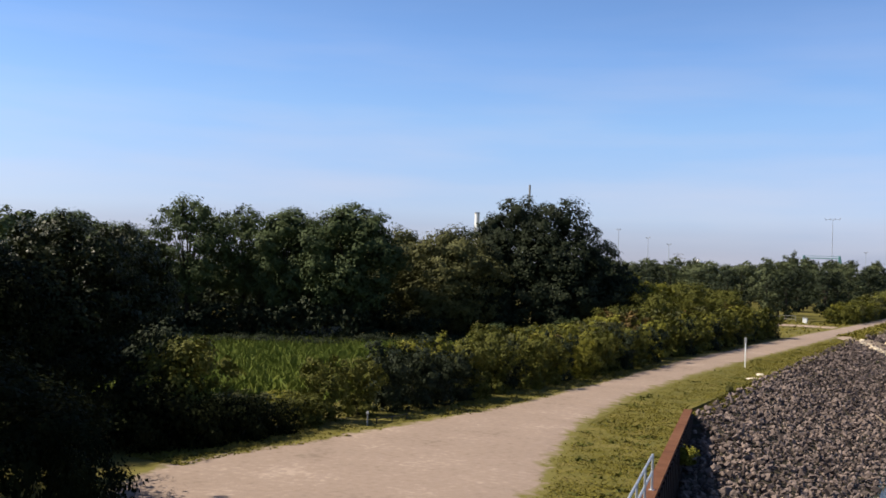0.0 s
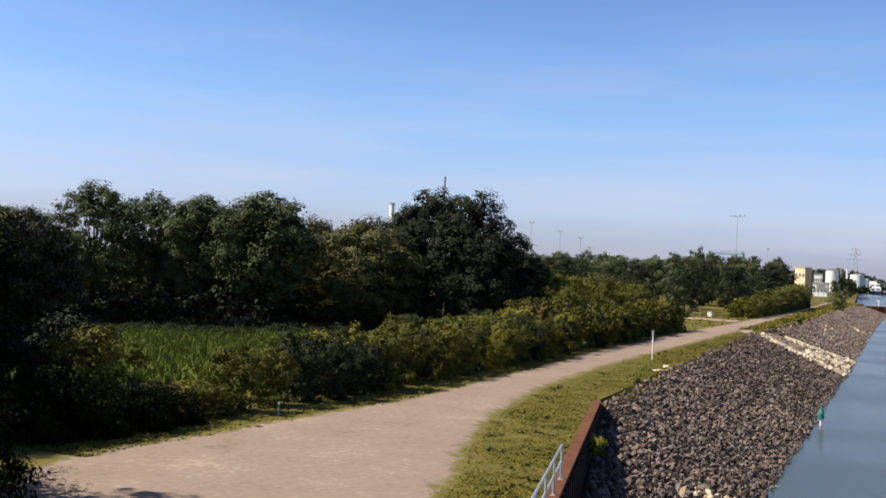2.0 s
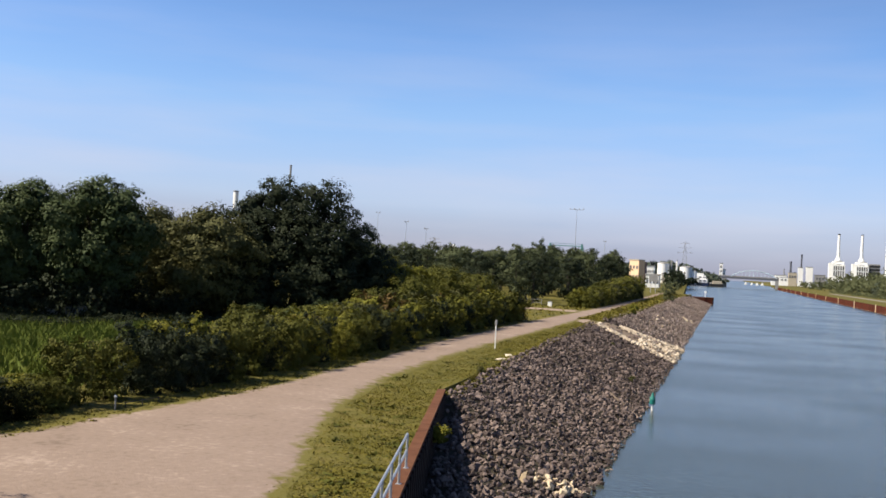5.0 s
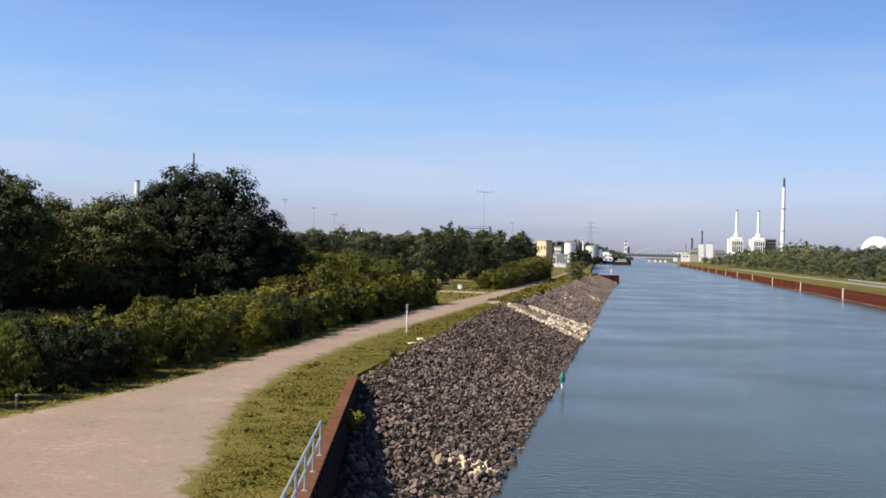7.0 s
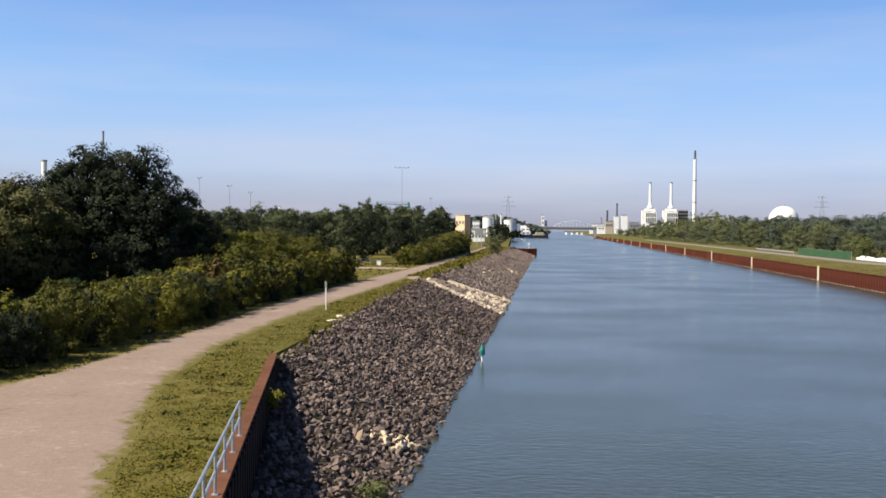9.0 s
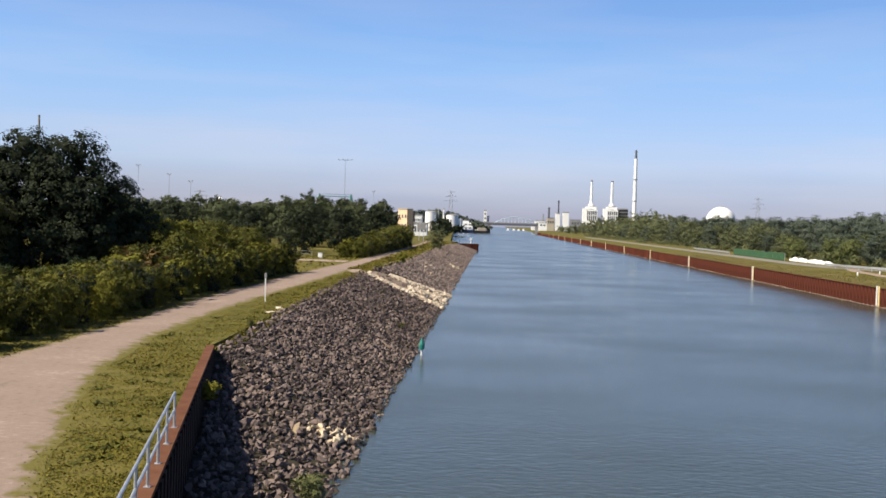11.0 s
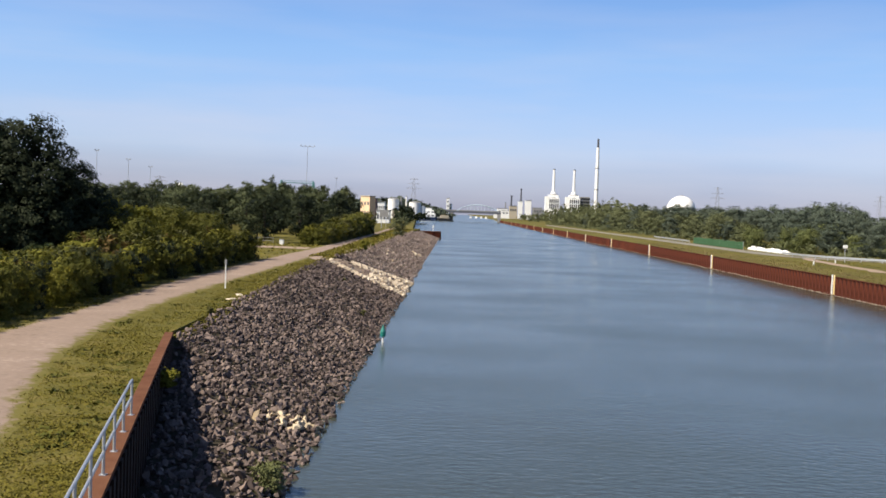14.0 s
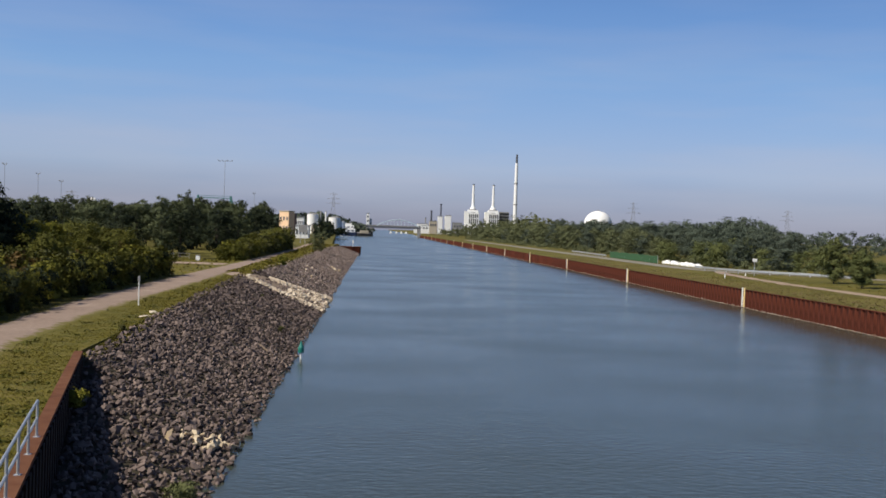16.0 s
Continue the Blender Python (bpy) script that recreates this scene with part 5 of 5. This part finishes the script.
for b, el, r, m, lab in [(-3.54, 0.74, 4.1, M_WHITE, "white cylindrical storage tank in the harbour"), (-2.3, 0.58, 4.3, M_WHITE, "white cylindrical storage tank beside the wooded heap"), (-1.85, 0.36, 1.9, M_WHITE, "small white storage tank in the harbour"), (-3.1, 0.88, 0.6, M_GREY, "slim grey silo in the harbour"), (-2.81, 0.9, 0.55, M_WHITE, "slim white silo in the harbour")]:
    x, y = far_at(b, 720)
    zz = el_z(el, 720) - G
    p = thing("storage_tank", lab, "tank", (x, y, G), group="harbour tanks")
    bm = bmesh.new()
    ring_shape(bm, [(r, 0), (r, zz * 0.93)], 24)
    part("shell", bm, m, p)
    bm = bmesh.new()
    ring_shape(bm, [(r * 1.02, zz * 0.932), (r * 0.6, zz * 0.98), (0.2, zz)], 24)
    part("roof", bm, M_GREY, p)
heap = []
for k in range(60):
    b = -6.2 + 5.6 * k / 59
    h = EYE_Z + 1000 * math.tan(radians(lerp_at(b, [(-6.2, 0.55), (-4.4, 0.72), (-2.9, 0.86), (-1.8, 0.52), (-0.7, 0.14)])))
    x, y = far_at(b, 1000 + rng.uniform(-12, 12))
    heap.append((x, y, G, h - G, 9.0))
# the grey leaves put haze on the heap
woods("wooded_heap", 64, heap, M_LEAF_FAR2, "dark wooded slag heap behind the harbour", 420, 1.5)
trees_h = []
for k in range(60):
    y = 400 + k * 9.8
    trees_h.append((-0.0366 * y - 5.5 - 3 * rng.random(), y, G, 5.2 + 2.6 * rng.random() + y * 0.0022, 3.4))
for k in range(26):
    x, y = far_at(-3.4 + k * 0.07, 690 + 25 * rng.random())
    trees_h.append((x, y, G, 4.2 + 2.4 * rng.random(), 3.0))
woods("harbour_trees", 65, trees_h, M_LEAF_DARK, "dark trees on the harbour quay", 240, 0.9)

# moored ships
def ship(x, y, turn, lab, white=True):
    p = thing("ship", lab, "ship", (x, y, 0))
    p.scale = (1.2, 1.2, 1.2) if white else (1, 1, 1)
    p.rotation_euler = (0, 0, radians(turn))
    bm = bmesh.new()
    prof = [(-6.4, 0), (6.4, 0), (6.4, 46), (4.6, 54), (0, 58), (-4.6, 54), (-6.4, 46)]
    lo = [bm.verts.new((u * 0.92, v, -0.8)) for u, v in prof]
    hi = [bm.verts.new((u, v, 2.5)) for u, v in prof]
    bm.faces.new(lo[::-1]), bm.faces.new(hi)
    for k in range(len(prof)):
        bm.faces.new((lo[k], lo[(k + 1) % 7], hi[(k + 1) % 7], hi[k]))
    part("hull", bm, M_HULL if white else M_DARK, p)
    bm = bmesh.new()
    if white:
        box(bm, -5.6, 5.6, 2, 20, 2.5, 5.6, 0.3)
        box(bm, -4.6, 4.6, 4, 16, 5.6, 8.2, 0.3)
        house = part("superstructure", bm, M_WHITE, p)
        bm = bmesh.new()
        box(bm, -2.8, 2.8, 5, 11, 8.2, 9.9, 0.2)
        part("wheelhouse", bm, M_WHITE, p)
        for z in (4.0, 6.8):
            for u in (-3.4, 0, 3.4):
                bm = bmesh.new()
                box(bm, u - 1.0, u + 1.0, 1.9 if z < 5 else 3.9, 1.98 if z < 5 else 3.98, z - 0.5, z + 0.5)
                part("window", bm, M_GLASS, house)
    else:
        box(bm, -5.6, 5.6, 6, 50, 2.5, 3.6, 0.2)
        part("hatch_covers", bm, M_GREY, p)
        bm = bmesh.new()
        box(bm, -4, 4, 1, 5, 2.5, 5.4, 0.2)
        part("wheelhouse", bm, M_CREAM, p)


ship(-25.0, 960, 6, "white passenger ship with a dark blue hull, moored")
ship(-44.0, 930, 2, "dark cargo barge moored in the harbour", False)
ship(-9.5, 950, 6, "dark cargo barge moored beyond the white ship", False)

# sheet pile groyne at the harbour mouth
gr = thing("groyne", "short rusty sheet pile groyne jutting into the canal", "groyne", (0, 311.5, 0))
bm = bmesh.new()
for k in range(6):
    xx = -10.6 + k * 1.1
    box(bm, xx, xx + 0.62, -0.25, 0.0, -1.5, 2.05)
    box(bm, xx + 0.62, xx + 1.1, -0.02, 0.22, -1.5, 2.05)
part("sheets", bm, M_PILE, gr)
bm = bmesh.new()
box(bm, -10.7, -3.9, -0.35, 0.32, 2.052, 2.25, 0.02)
part("cap", bm, M_CAP, gr)
mk = thing("harbour_marker", "small white marker post on the groyne", "marker", (-6.5, 311.6, 2.25))
mk.scale = (0.6, 0.6, 0.75)
bm = bmesh.new()
tube(bm, (0, 0, 0), (0, 0, 1.5), 0.16, seg=8)
part("post", bm, M_WHITE, mk)
bm = bmesh.new()
box(bm, -0.5, 0.5, -0.08, 0.08, 1.5, 2.3, 0.03)
part("board", bm, M_WHITE, mk)

# navigation board on the bank
nb = thing("signboard", "large grey signboard seen from behind, on two posts", "sign", (-21.7, 306, G))
for o in (-1.0, 1.0):
    bm = bmesh.new()
    tube(bm, (o * 0.7, 0, 0), (o * 0.7, 0, 5.4), 0.09, seg=8)
    part("post", bm, M_GALV, nb)
bm = bmesh.new()
box(bm, -1.3, 1.3, -0.14, -0.09, 3.4, 5.4, 0.02)
part("panel", bm, M_GREY, nb)

# ---- the far bank road ----
ribbon("far_road", [(121, 92), (140, 78), (150, 68.5), (156, 62.5), (162, 58.2), (172, 55.6), (185, 54.6), (600, 54.4)], [(121, 97), (140, 83), (150, 73.5), (156, 67.0), (162, 62.4), (172, 59.4), (185, 58.2), (600, 57.9)], 121, 600, 3, G + 0.06, M_ASPHALT, "grey asphalt road on the far bank", 0.0, 6)
ribbon("far_track", [(70, 53.4), (125, 53.5), (142, 54.4), (156, 55.6), (163, 57.0)], [(70, 54.9), (125, 55.0), (142, 55.9), (156, 57.4), (163, 59.0)], 70, 163, 3, G + 0.05, M_DIRT, "narrow sandy track on the far bank", 0.35, 6)


def guard_rail(points, lab):
    p = thing("guard_rail", lab, "guard rail", (0, 0, 2.75), group="guard rails")
    for a, b in zip(points, points[1:]):
        a, b = Vector((*a, 0)), Vector((*b, 0))
        n = max(1, round((b - a).length / 4))
        for k in range(n):
            q = a.lerp(b, k / n)
            bm = bmesh.new()
            box(bm, q.x - 0.05, q.x + 0.05, q.y - 0.07, q.y + 0.07, -0.3, 0.75)
            part("post", bm, M_GALV, p)
        d2 = (b - a).normalized()
        o = Vector((-d2.y, d2.x, 0)) * (0.09 if d2.y > 0 else -0.09) - Vector((0, 0, 0))
        bm = bmesh.new()
        lo, hi = [], []
        for q in (a + o * 0.65, b + o * 0.65, b + o * 1.35, a + o * 1.35):
            lo.append(bm.verts.new((q.x, q.y, 0.45)))
            hi.append(bm.verts.new((q.x, q.y, 0.76)))
        bm.faces.new(lo[::-1]), bm.faces.new(hi)
        for k in range(4):
            bm.faces.new((lo[k], lo[(k + 1) % 4], hi[(k + 1) % 4], hi[k]))
        bmesh.ops.recalc_face_normals(bm, faces=bm.faces[:])
        part("beam", bm, M_GALV, p)


guard_rail([(71.5, 143.0), (67.0, 148.2), (62.6, 153.0), (59.2, 157.6), (57.4, 163.5), (56.8, 172.0)], "galvanised guard rail curving along the far bank road")
guard_rail([(58.4, 247.0), (59.6, 296.0)], "long galvanised guard rail along the far bank road")
gf = thing("screen_fence", "green cloth-covered fence beside the far bank road", "fence", (59.0, 203, 2.75))
for k in range(15):
    bm = bmesh.new()
    tube(bm, (0, k * 3.0, 0), (0, k * 3.0, 1.75), 0.04, seg=6)
    part("post", bm, M_GALV, gf)
for k in range(14):
    bm = bmesh.new()
    box(bm, -0.05, -0.045 + 0.02, k * 3.0 + 0.05, k * 3.0 + 2.95, 0.12, 1.65 - 0.1 * (k % 3 == 1))
    part("panel", bm, M_GREEN, gf)
tp = []
for k in range(22):
    tp.append((60.9 + rng.uniform(-0.4, 0.4), 180 + k * 1.2, 3.2 + rng.uniform(-0.1, 0.25)))
tarp = thing("white_bags", "row of white bulk bags beside the far bank road", "bags")
for k, q in enumerate(tp):
    bm = bmesh.new()
    bmesh.ops.create_cube(bm, size=1.0)
    bmesh.ops.subdivide_edges(bm, edges=bm.edges[:], cuts=2, use_grid_fill=True)
    for v in bm.verts:
        f = v.co.normalized()
        v.co = v.co.lerp(f * 0.62, 0.55) + Vector((0, 0, 0.06 * noise.noise(v.co * 3 + Vector((k, 0, 0)))))
        w = 0.45 + 0.5 * ((k * 37) % 11) / 11
        v.co = Vector((q[0] + v.co.x * 0.8, q[1] + v.co.y * (0.9 + 0.5 * w), 2.72 + 0.5 * w + v.co.z * w))
    part("bag", bm, M_WHITE, tarp, smooth=True)
rs1 = thing("road_sign", "small white sign on a post beside the far bank", "sign", (58.6, 149.2, 2.75))
bm = bmesh.new()
tube(bm, (0, 0, 0), (0, 0, 2.4), 0.05, seg=8)
part("post", bm, M_GALV, rs1)
bm = bmesh.new()
box(bm, -0.36, 0.36, -0.06, -0.03, 2.25, 2.75, 0.01)
part("plate", bm, M_WHITE, rs1)

# ---- small things near the towpath ----
sp = thing("marker_post", "slim white kilometre post on the grass verge", "post", (-14.8, 64.9, G))
bm = bmesh.new()
box(bm, -0.034, 0.034, -0.03, 0.03, -0.1, 1.7, 0.008)
part("post", bm, M_WHITE, sp)
bm = bmesh.new()
box(bm, -0.075, 0.075, -0.045, 0.045, 1.55, 1.9, 0.012)
part("head", bm, M_GREY, sp, "grey plate at the head")
bo = thing("bollard", "short white post beside the towpath", "bollard", (-19.5, 29.0, G))
bm = bmesh.new()
tube(bm, (0, 0, -0.1), (0, 0, 0.46), 0.03, seg=10)
part("post", bm, M_GREY, bo)
bm = bmesh.new()
ring_shape(bm, [(0.04, 0.44), (0.043, 0.49), (0.015, 0.53)], 10)
part("cap", bm, M_WHITE, bo)
lb = thing("low_barrier", "low dark metal bar on short posts by the hedge", "barrier", (-19.4, 29.4, G))
for k in range(3):
    bm = bmesh.new()
    tube(bm, (-0.1 + 0.1 * k, 0.2 + 0.85 * k, -0.05), (-0.1 + 0.1 * k, 0.2 + 0.85 * k, 0.22), 0.022, seg=8)
    part("post", bm, M_DARK, lb)
bm = bmesh.new()
tube(bm, (-0.1, 0.1, 0.2), (0.12, 2.0, 0.2), 0.015, seg=8)
part("bar", bm, M_DARK, lb)
for x, y, a in ((-12.8, 60.1, 20), (-12.6, 57.2, -25)):
    sl = thing("pale_slab", "flat pale stone slab lying in the grass edge", "stone", (x, y, G), group="pale slabs")
    sl.rotation_euler = (0, 0, radians(a))
    bm = bmesh.new()
    box(bm, -0.2, 0.2, -0.4, 0.4, -0.04, 0.1, 0.04)
    part("slab", bm, M_PALE, sl)
pk = thing("plank", "weathered pale timber lying on the stone slope", "timber")
bm = bmesh.new()
tube(bm, (-6.6, 60.9, slope_z(-6.6) + 0.12), (-5.6, 59.2, slope_z(-5.6) + 0.1), 0.075, 0.06, 8)
tube(bm, (-5.6, 59.2, slope_z(-5.6) + 0.1), (-4.6, 57.5, slope_z(-4.6) + 0.06), 0.05, 0.035, 8)
part("timber", bm, M_TIMBER, pk)
bu = thing("channel_marker", "green conical channel marker on a white pole at the water's edge", "marker", (-4.1, 61.3, 0))
bm = bmesh.new()
tube(bm, (0, 0, -1.0), (0, 0, 0.6), 0.06, seg=8)
part("pole", bm, M_WHITE, bu)
bm = bmesh.new()
ring_shape(bm, [(0.17, 0.4), (0.18, 0.7), (0.08, 0.95), (0.04, 1.1)], 12)
part("cone", bm, M_TEAL, bu)
wb1 = thing("white_box", "small white utility box by the gap in the hedge", "box", (-24.8, 143.5, G))
bm = bmesh.new()
box(bm, -0.3, 0.3, -0.2, 0.2, 0, 0.72, 0.03)
part("cabinet", bm, M_WHITE, wb1)
bm = bmesh.new()
box(bm, -0.34, 0.34, -0.24, 0.24, 0.72, 0.8, 0.02)
part("lid", bm, M_GREY, wb1)
gt = thing("field_barrier", "low grey metal barrier across the side track", "barrier", (-33, 145.5, G))
for k in range(4):
    bm = bmesh.new()
    tube(bm, (k * 2.2, 0, -0.1), (k * 2.2, 0, 0.95), 0.035, seg=6)
    part("post", bm, M_GREY, gt)
for z in (0.45, 0.9):
    bm = bmesh.new()
    tube(bm, (0, 0, z), (6.6, 0, z), 0.025, seg=6)
    part("rail", bm, M_GREY, gt)

# ---- plants near the water, field and grass ----
def blade_stuff(name, seed, pos, height, mat, label, width=0.05, lean=0.35):
    rg = np.random.default_rng(seed)
    n = len(pos)
    a = rg.uniform(0, 2 * math.pi, n)
    h = height * rg.uniform(0.5, 1.25, n)
    w = width * rg.uniform(0.6, 1.4, n)
    sx, sy = np.cos(a) * w, np.sin(a) * w
    lx, ly = rg.normal(size=n) * lean * h, rg.normal(size=n) * lean * h
    p = np.asarray(pos)
    v = np.stack([p - np.stack([sx, sy, 0 * h], 1), p + np.stack([sx, sy, 0 * h], 1), p + np.stack([lx * 0.4 + sx * 0.8, ly * 0.4 + sy * 0.8, h * 0.6], 1), p + np.stack([lx, ly, h], 1)], 1).reshape(-1, 3)
    k = np.arange(n)[:, None] * 4
    tri = np.concatenate([k, k + 1, k + 2, k, k + 2, k + 3], 1).ravel()
    return tagged(new(name, quick_mesh(name, v, tri, 3, mat)), label, "grass", kind="stuff")


def turf(name, seed, pos, size, mat, label, lift=0.05):
    """Low turf: small leaves lying about, in soft tufts."""
    rg = np.random.default_rng(seed)
    p = np.asarray(pos)
    tuft = np.array([noise.noise((q[0] * 1.7, q[1] * 1.7, 2.0)) for q in p])
    p[:, 2] += lift * rg.random(len(p)) * (0.6 + 0.8 * np.clip(tuft, -0.5, 0.7))
    nor = rg.normal(size=p.shape) * (0.45 if lift < 0.4 else 1.0) + np.array([0, 0, 1.0 if lift < 0.4 else 0.15])
    return tagged(new(name, leaf_mesh(name, rg, p, nor, size * rg.uniform(0.6, 1.4, len(p)), mat, False)), label, "grass", kind="stuff")


rg = np.random.default_rng(77)
pos = []
while len(pos) < 105000:      # verge between path and wall or stones, thinning out on to the path
    y = 12 + 110 * rg.random() ** 1.9
    a, b = lerp_at(y, PATH_R) - 0.5, bank_edge(y) - (0.34 if y < 41.6 else -0.5)
    x = a + (b - a) * rg.random()
    if x - a < 2.2 and rg.random() > ((x - a) / 2.2) ** 1.4:
        continue
    if noise.noise((x * 0.6, y * 0.6, 0)) < -0.25 and rg.random() < 0.7:
        continue
    pos.append((x, y, G - 0.01 if x < bank_edge(y) - 0.2 else slope_z(x)))
turf("verge_grass", 78, pos, 0.056, M_BLADE, "short dry yellow-green grass on the verge", 0.04)
pos = []
while len(pos) < 9000:       # the bank beyond the ramp
    y = 112 + 190 * rg.random() ** 1.5
    a, b = lerp_at(y, PATH_R) - 0.2, bank_edge(y) + 0.5
    x = a + (b - a) * rg.random()
    pos.append((x, y, G - 0.01 if x < bank_edge(y) else slope_z(x)))
for k in range(2600):        # rough grass beside the track through the gap
    y = rg.choice([rg.uniform(104, 131), rg.uniform(136, 148)])
    pos.append((rg.uniform(-46, -19.3), y, G))
turf("bank_grass", 86, pos, 0.26, M_BLADE, "rough yellow-green grass along the canal bank", 0.22)
pos = []
for k in range(420):         # low weeds in the verge
    y = 14 + 90 * rg.random() ** 1.5
    a, b = lerp_at(y, PATH_R) + 0.4, bank_edge(y) - 0.4
    c = (a + (b - a) * rg.random(), y)
    if noise.noise((c[0] * 0.5, c[1] * 0.5, 4)) < 0.12:
        continue
    for j in range(12):
        pos.append((c[0] + rg.normal() * 0.13, c[1] + rg.normal() * 0.13, G - 0.01))
turf("verge_weeds", 79, pos, 0.11, M_LEAF_LIGHT, "low dark weeds in the verge", 0.12)
pos = []
for k in range(13000):        # dry grass over the top of the far wall
    y = 82 + 170 * rg.random() ** 1.4
    x = PILE_X + 0.4 + 7.0 * rg.random() ** 1.5
    pos.append((x, y, ground_z(x, y) - 0.02))
turf("far_bank_grass", 84, pos, 0.13, M_BLADE_DRY, "rough dry grass behind the far quay wall", 0.13)
pos = []
for k in range(11000):        # greener lawn up to the guard rail where the road turns off
    y = 84 + 74 * rg.random()
    x = 50.0 + (21.0 if y < 140 else 10.0) * rg.random()
    if noise.noise((x * 0.25, y * 0.12, 6.0)) > -0.2 and abs(x - 54.4 - max(0, y - 130) * 0.06) > 0.8:
        pos.append((x, y, ground_z(x, y) - 0.02))
turf("far_lawn", 87, pos, 0.13, M_BLADE, "yellow-green lawn beside the track on the far bank", 0.09)
pos = []
while len(pos) < 14000:       # strip below the hedge
    y = 20 + 75 * rg.random() ** 1.6
    a = lerp_at(y, PATH_L)
    x = a - 2.2 * rg.random() + 0.2
    pos.append((x, y, G - 0.01))
turf("hedge_grass", 80, pos, 0.08, M_BLADE, "grass strip along the foot of the hedge", 0.08)
pos = []
while len(pos) < 46000:      # the crop
    x, y = rg.uniform(-62, -24.0), rg.uniform(24, 66)
    if math.hypot(x, y) > 72:
        continue
    x = round(x / 0.6) * 0.6 + rg.normal() * 0.12
    pos.append((x, y, G - 0.02))
blade_stuff("field_crop", 81, pos, 0.55, M_CROP, "dense green crop with yellowish tips in a field", 0.026, 0.35)
reed = bush_proto("reeds", "clump of grey-green reeds at the waterline", 82, 0.85, 0.5, M_LEAF_REED, 90, 44, 0.042, 0.13, category="reeds")
stand(reed, -4.95, 27.9, 0.05, 0, 1.15, 1.1)
ivy = bush_proto("shrub", "light green shrub growing from the retaining wall", 83, 1.0, 0.55, M_LEAF_YELLOW, 30, 30, 0.11, 0.22, category="shrub")
stand(ivy, -9.5, 33.4, 1.95, 0, 0.72, 0.6)
weed = bush_proto("weed", "small dull green weed between the stones", 85, 1.0, 0.55, M_LEAF_OLIVE, 20, 24, 0.1, 0.2, "weeds on the slope", "weed")
stand(weed, -9.5, 88, slope_z(-9.5), 0, 0.4, 0.3)
for k, (x, y, s) in enumerate(((-12.3, 136, 1.35), (-12.2, 150, 0.5))):
    tagged(again(ivy, x, y, G - 0.03, k * 70, s), "small green shrub on the canal bank", group="bushes on the canal bank")
for k, (x, y, s) in enumerate(((-6.2, 71, 0.4), (-12.1, 50, 0.3))):
    tagged(again(weed, x, y, slope_z(x), k * 80, s * 1.3, s), "small green weed between the stones", group="weeds on the slope")

# ---- small things far off and along the banks ----
for x, y in ((51.7, 142.8), (57.0, 148.6)):
    wp = thing("marker_post", "short white marker post beside the far bank road", "post", (x, y, 2.5), group="white posts on the far bank")
    bm = bmesh.new()
    tube(bm, (0, 0, -0.3), (0, 0, 0.72), 0.09, seg=8)
    part("post", bm, M_WHITE, wp)
    bm = bmesh.new()
    ring_shape(bm, [(0.11, 0.7), (0.11, 0.82), (0.03, 0.9)], 8)
    part("cap", bm, M_GREY, wp)
lw = thing("low_wall", "low pale concrete wall at the field's far edge", "wall", (-46.4, 62.0, G))
lw.rotation_euler = (0, 0, radians(36))
for k in range(3):
    bm = bmesh.new()
    box(bm, -1.65 + k * 1.12, -0.55 + k * 1.12, -0.2, 0.2, -0.1, 0.95, 0.03)
    part("block", bm, M_GREY, lw)
few = thing("pale_stones", "few pale stones scattered on the dark slope", "stones")
for k in range(16):
    x, y = (-6.1 + rs.normal() * 0.5, 173 + rs.normal() * 3.0) if k < 11 else (rs.uniform(-11, -8), rs.uniform(118, 160))
    child("stone", PALE_PIECES[k % len(PALE_PIECES)], few, m=pose(x, y, slope_z(x) + 0.12, rs.uniform(0, 360), rs.uniform(0, 360), 0) @ Matrix.Scale(rs.uniform(0.2, 0.34), 4))
for k, x in enumerate((15.6, 21.3, 26.0, 30.8)):
    mb = thing("motor_boat", "small white motor boat moored near the bridge", "boat", (x * 1.75, 1700 + 10 * (k % 2), 0), group="moored boats")
    mb.scale = (1.3, 1.3, 1.3)
    bm = bmesh.new()
    prof = [(-1.5, 0), (1.5, 0), (1.6, 5), (0, 8.5), (-1.6, 5)]
    lo = [bm.verts.new((u * 0.8, v, -0.3)) for u, v in prof]
    hi = [bm.verts.new((u, v, 1.1)) for u, v in prof]
    bm.faces.new(lo[::-1]), bm.faces.new(hi)
    for j in range(5):
        bm.faces.new((lo[j], lo[(j + 1) % 5], hi[(j + 1) % 5], hi[j]))
    part("hull", bm, M_WHITE, mb)
    bm = bmesh.new()
    box(bm, -1.1, 1.1, 1.2, 4.6, 1.1, 2.7, 0.15)
    part("cabin", bm, M_WHITE, mb)
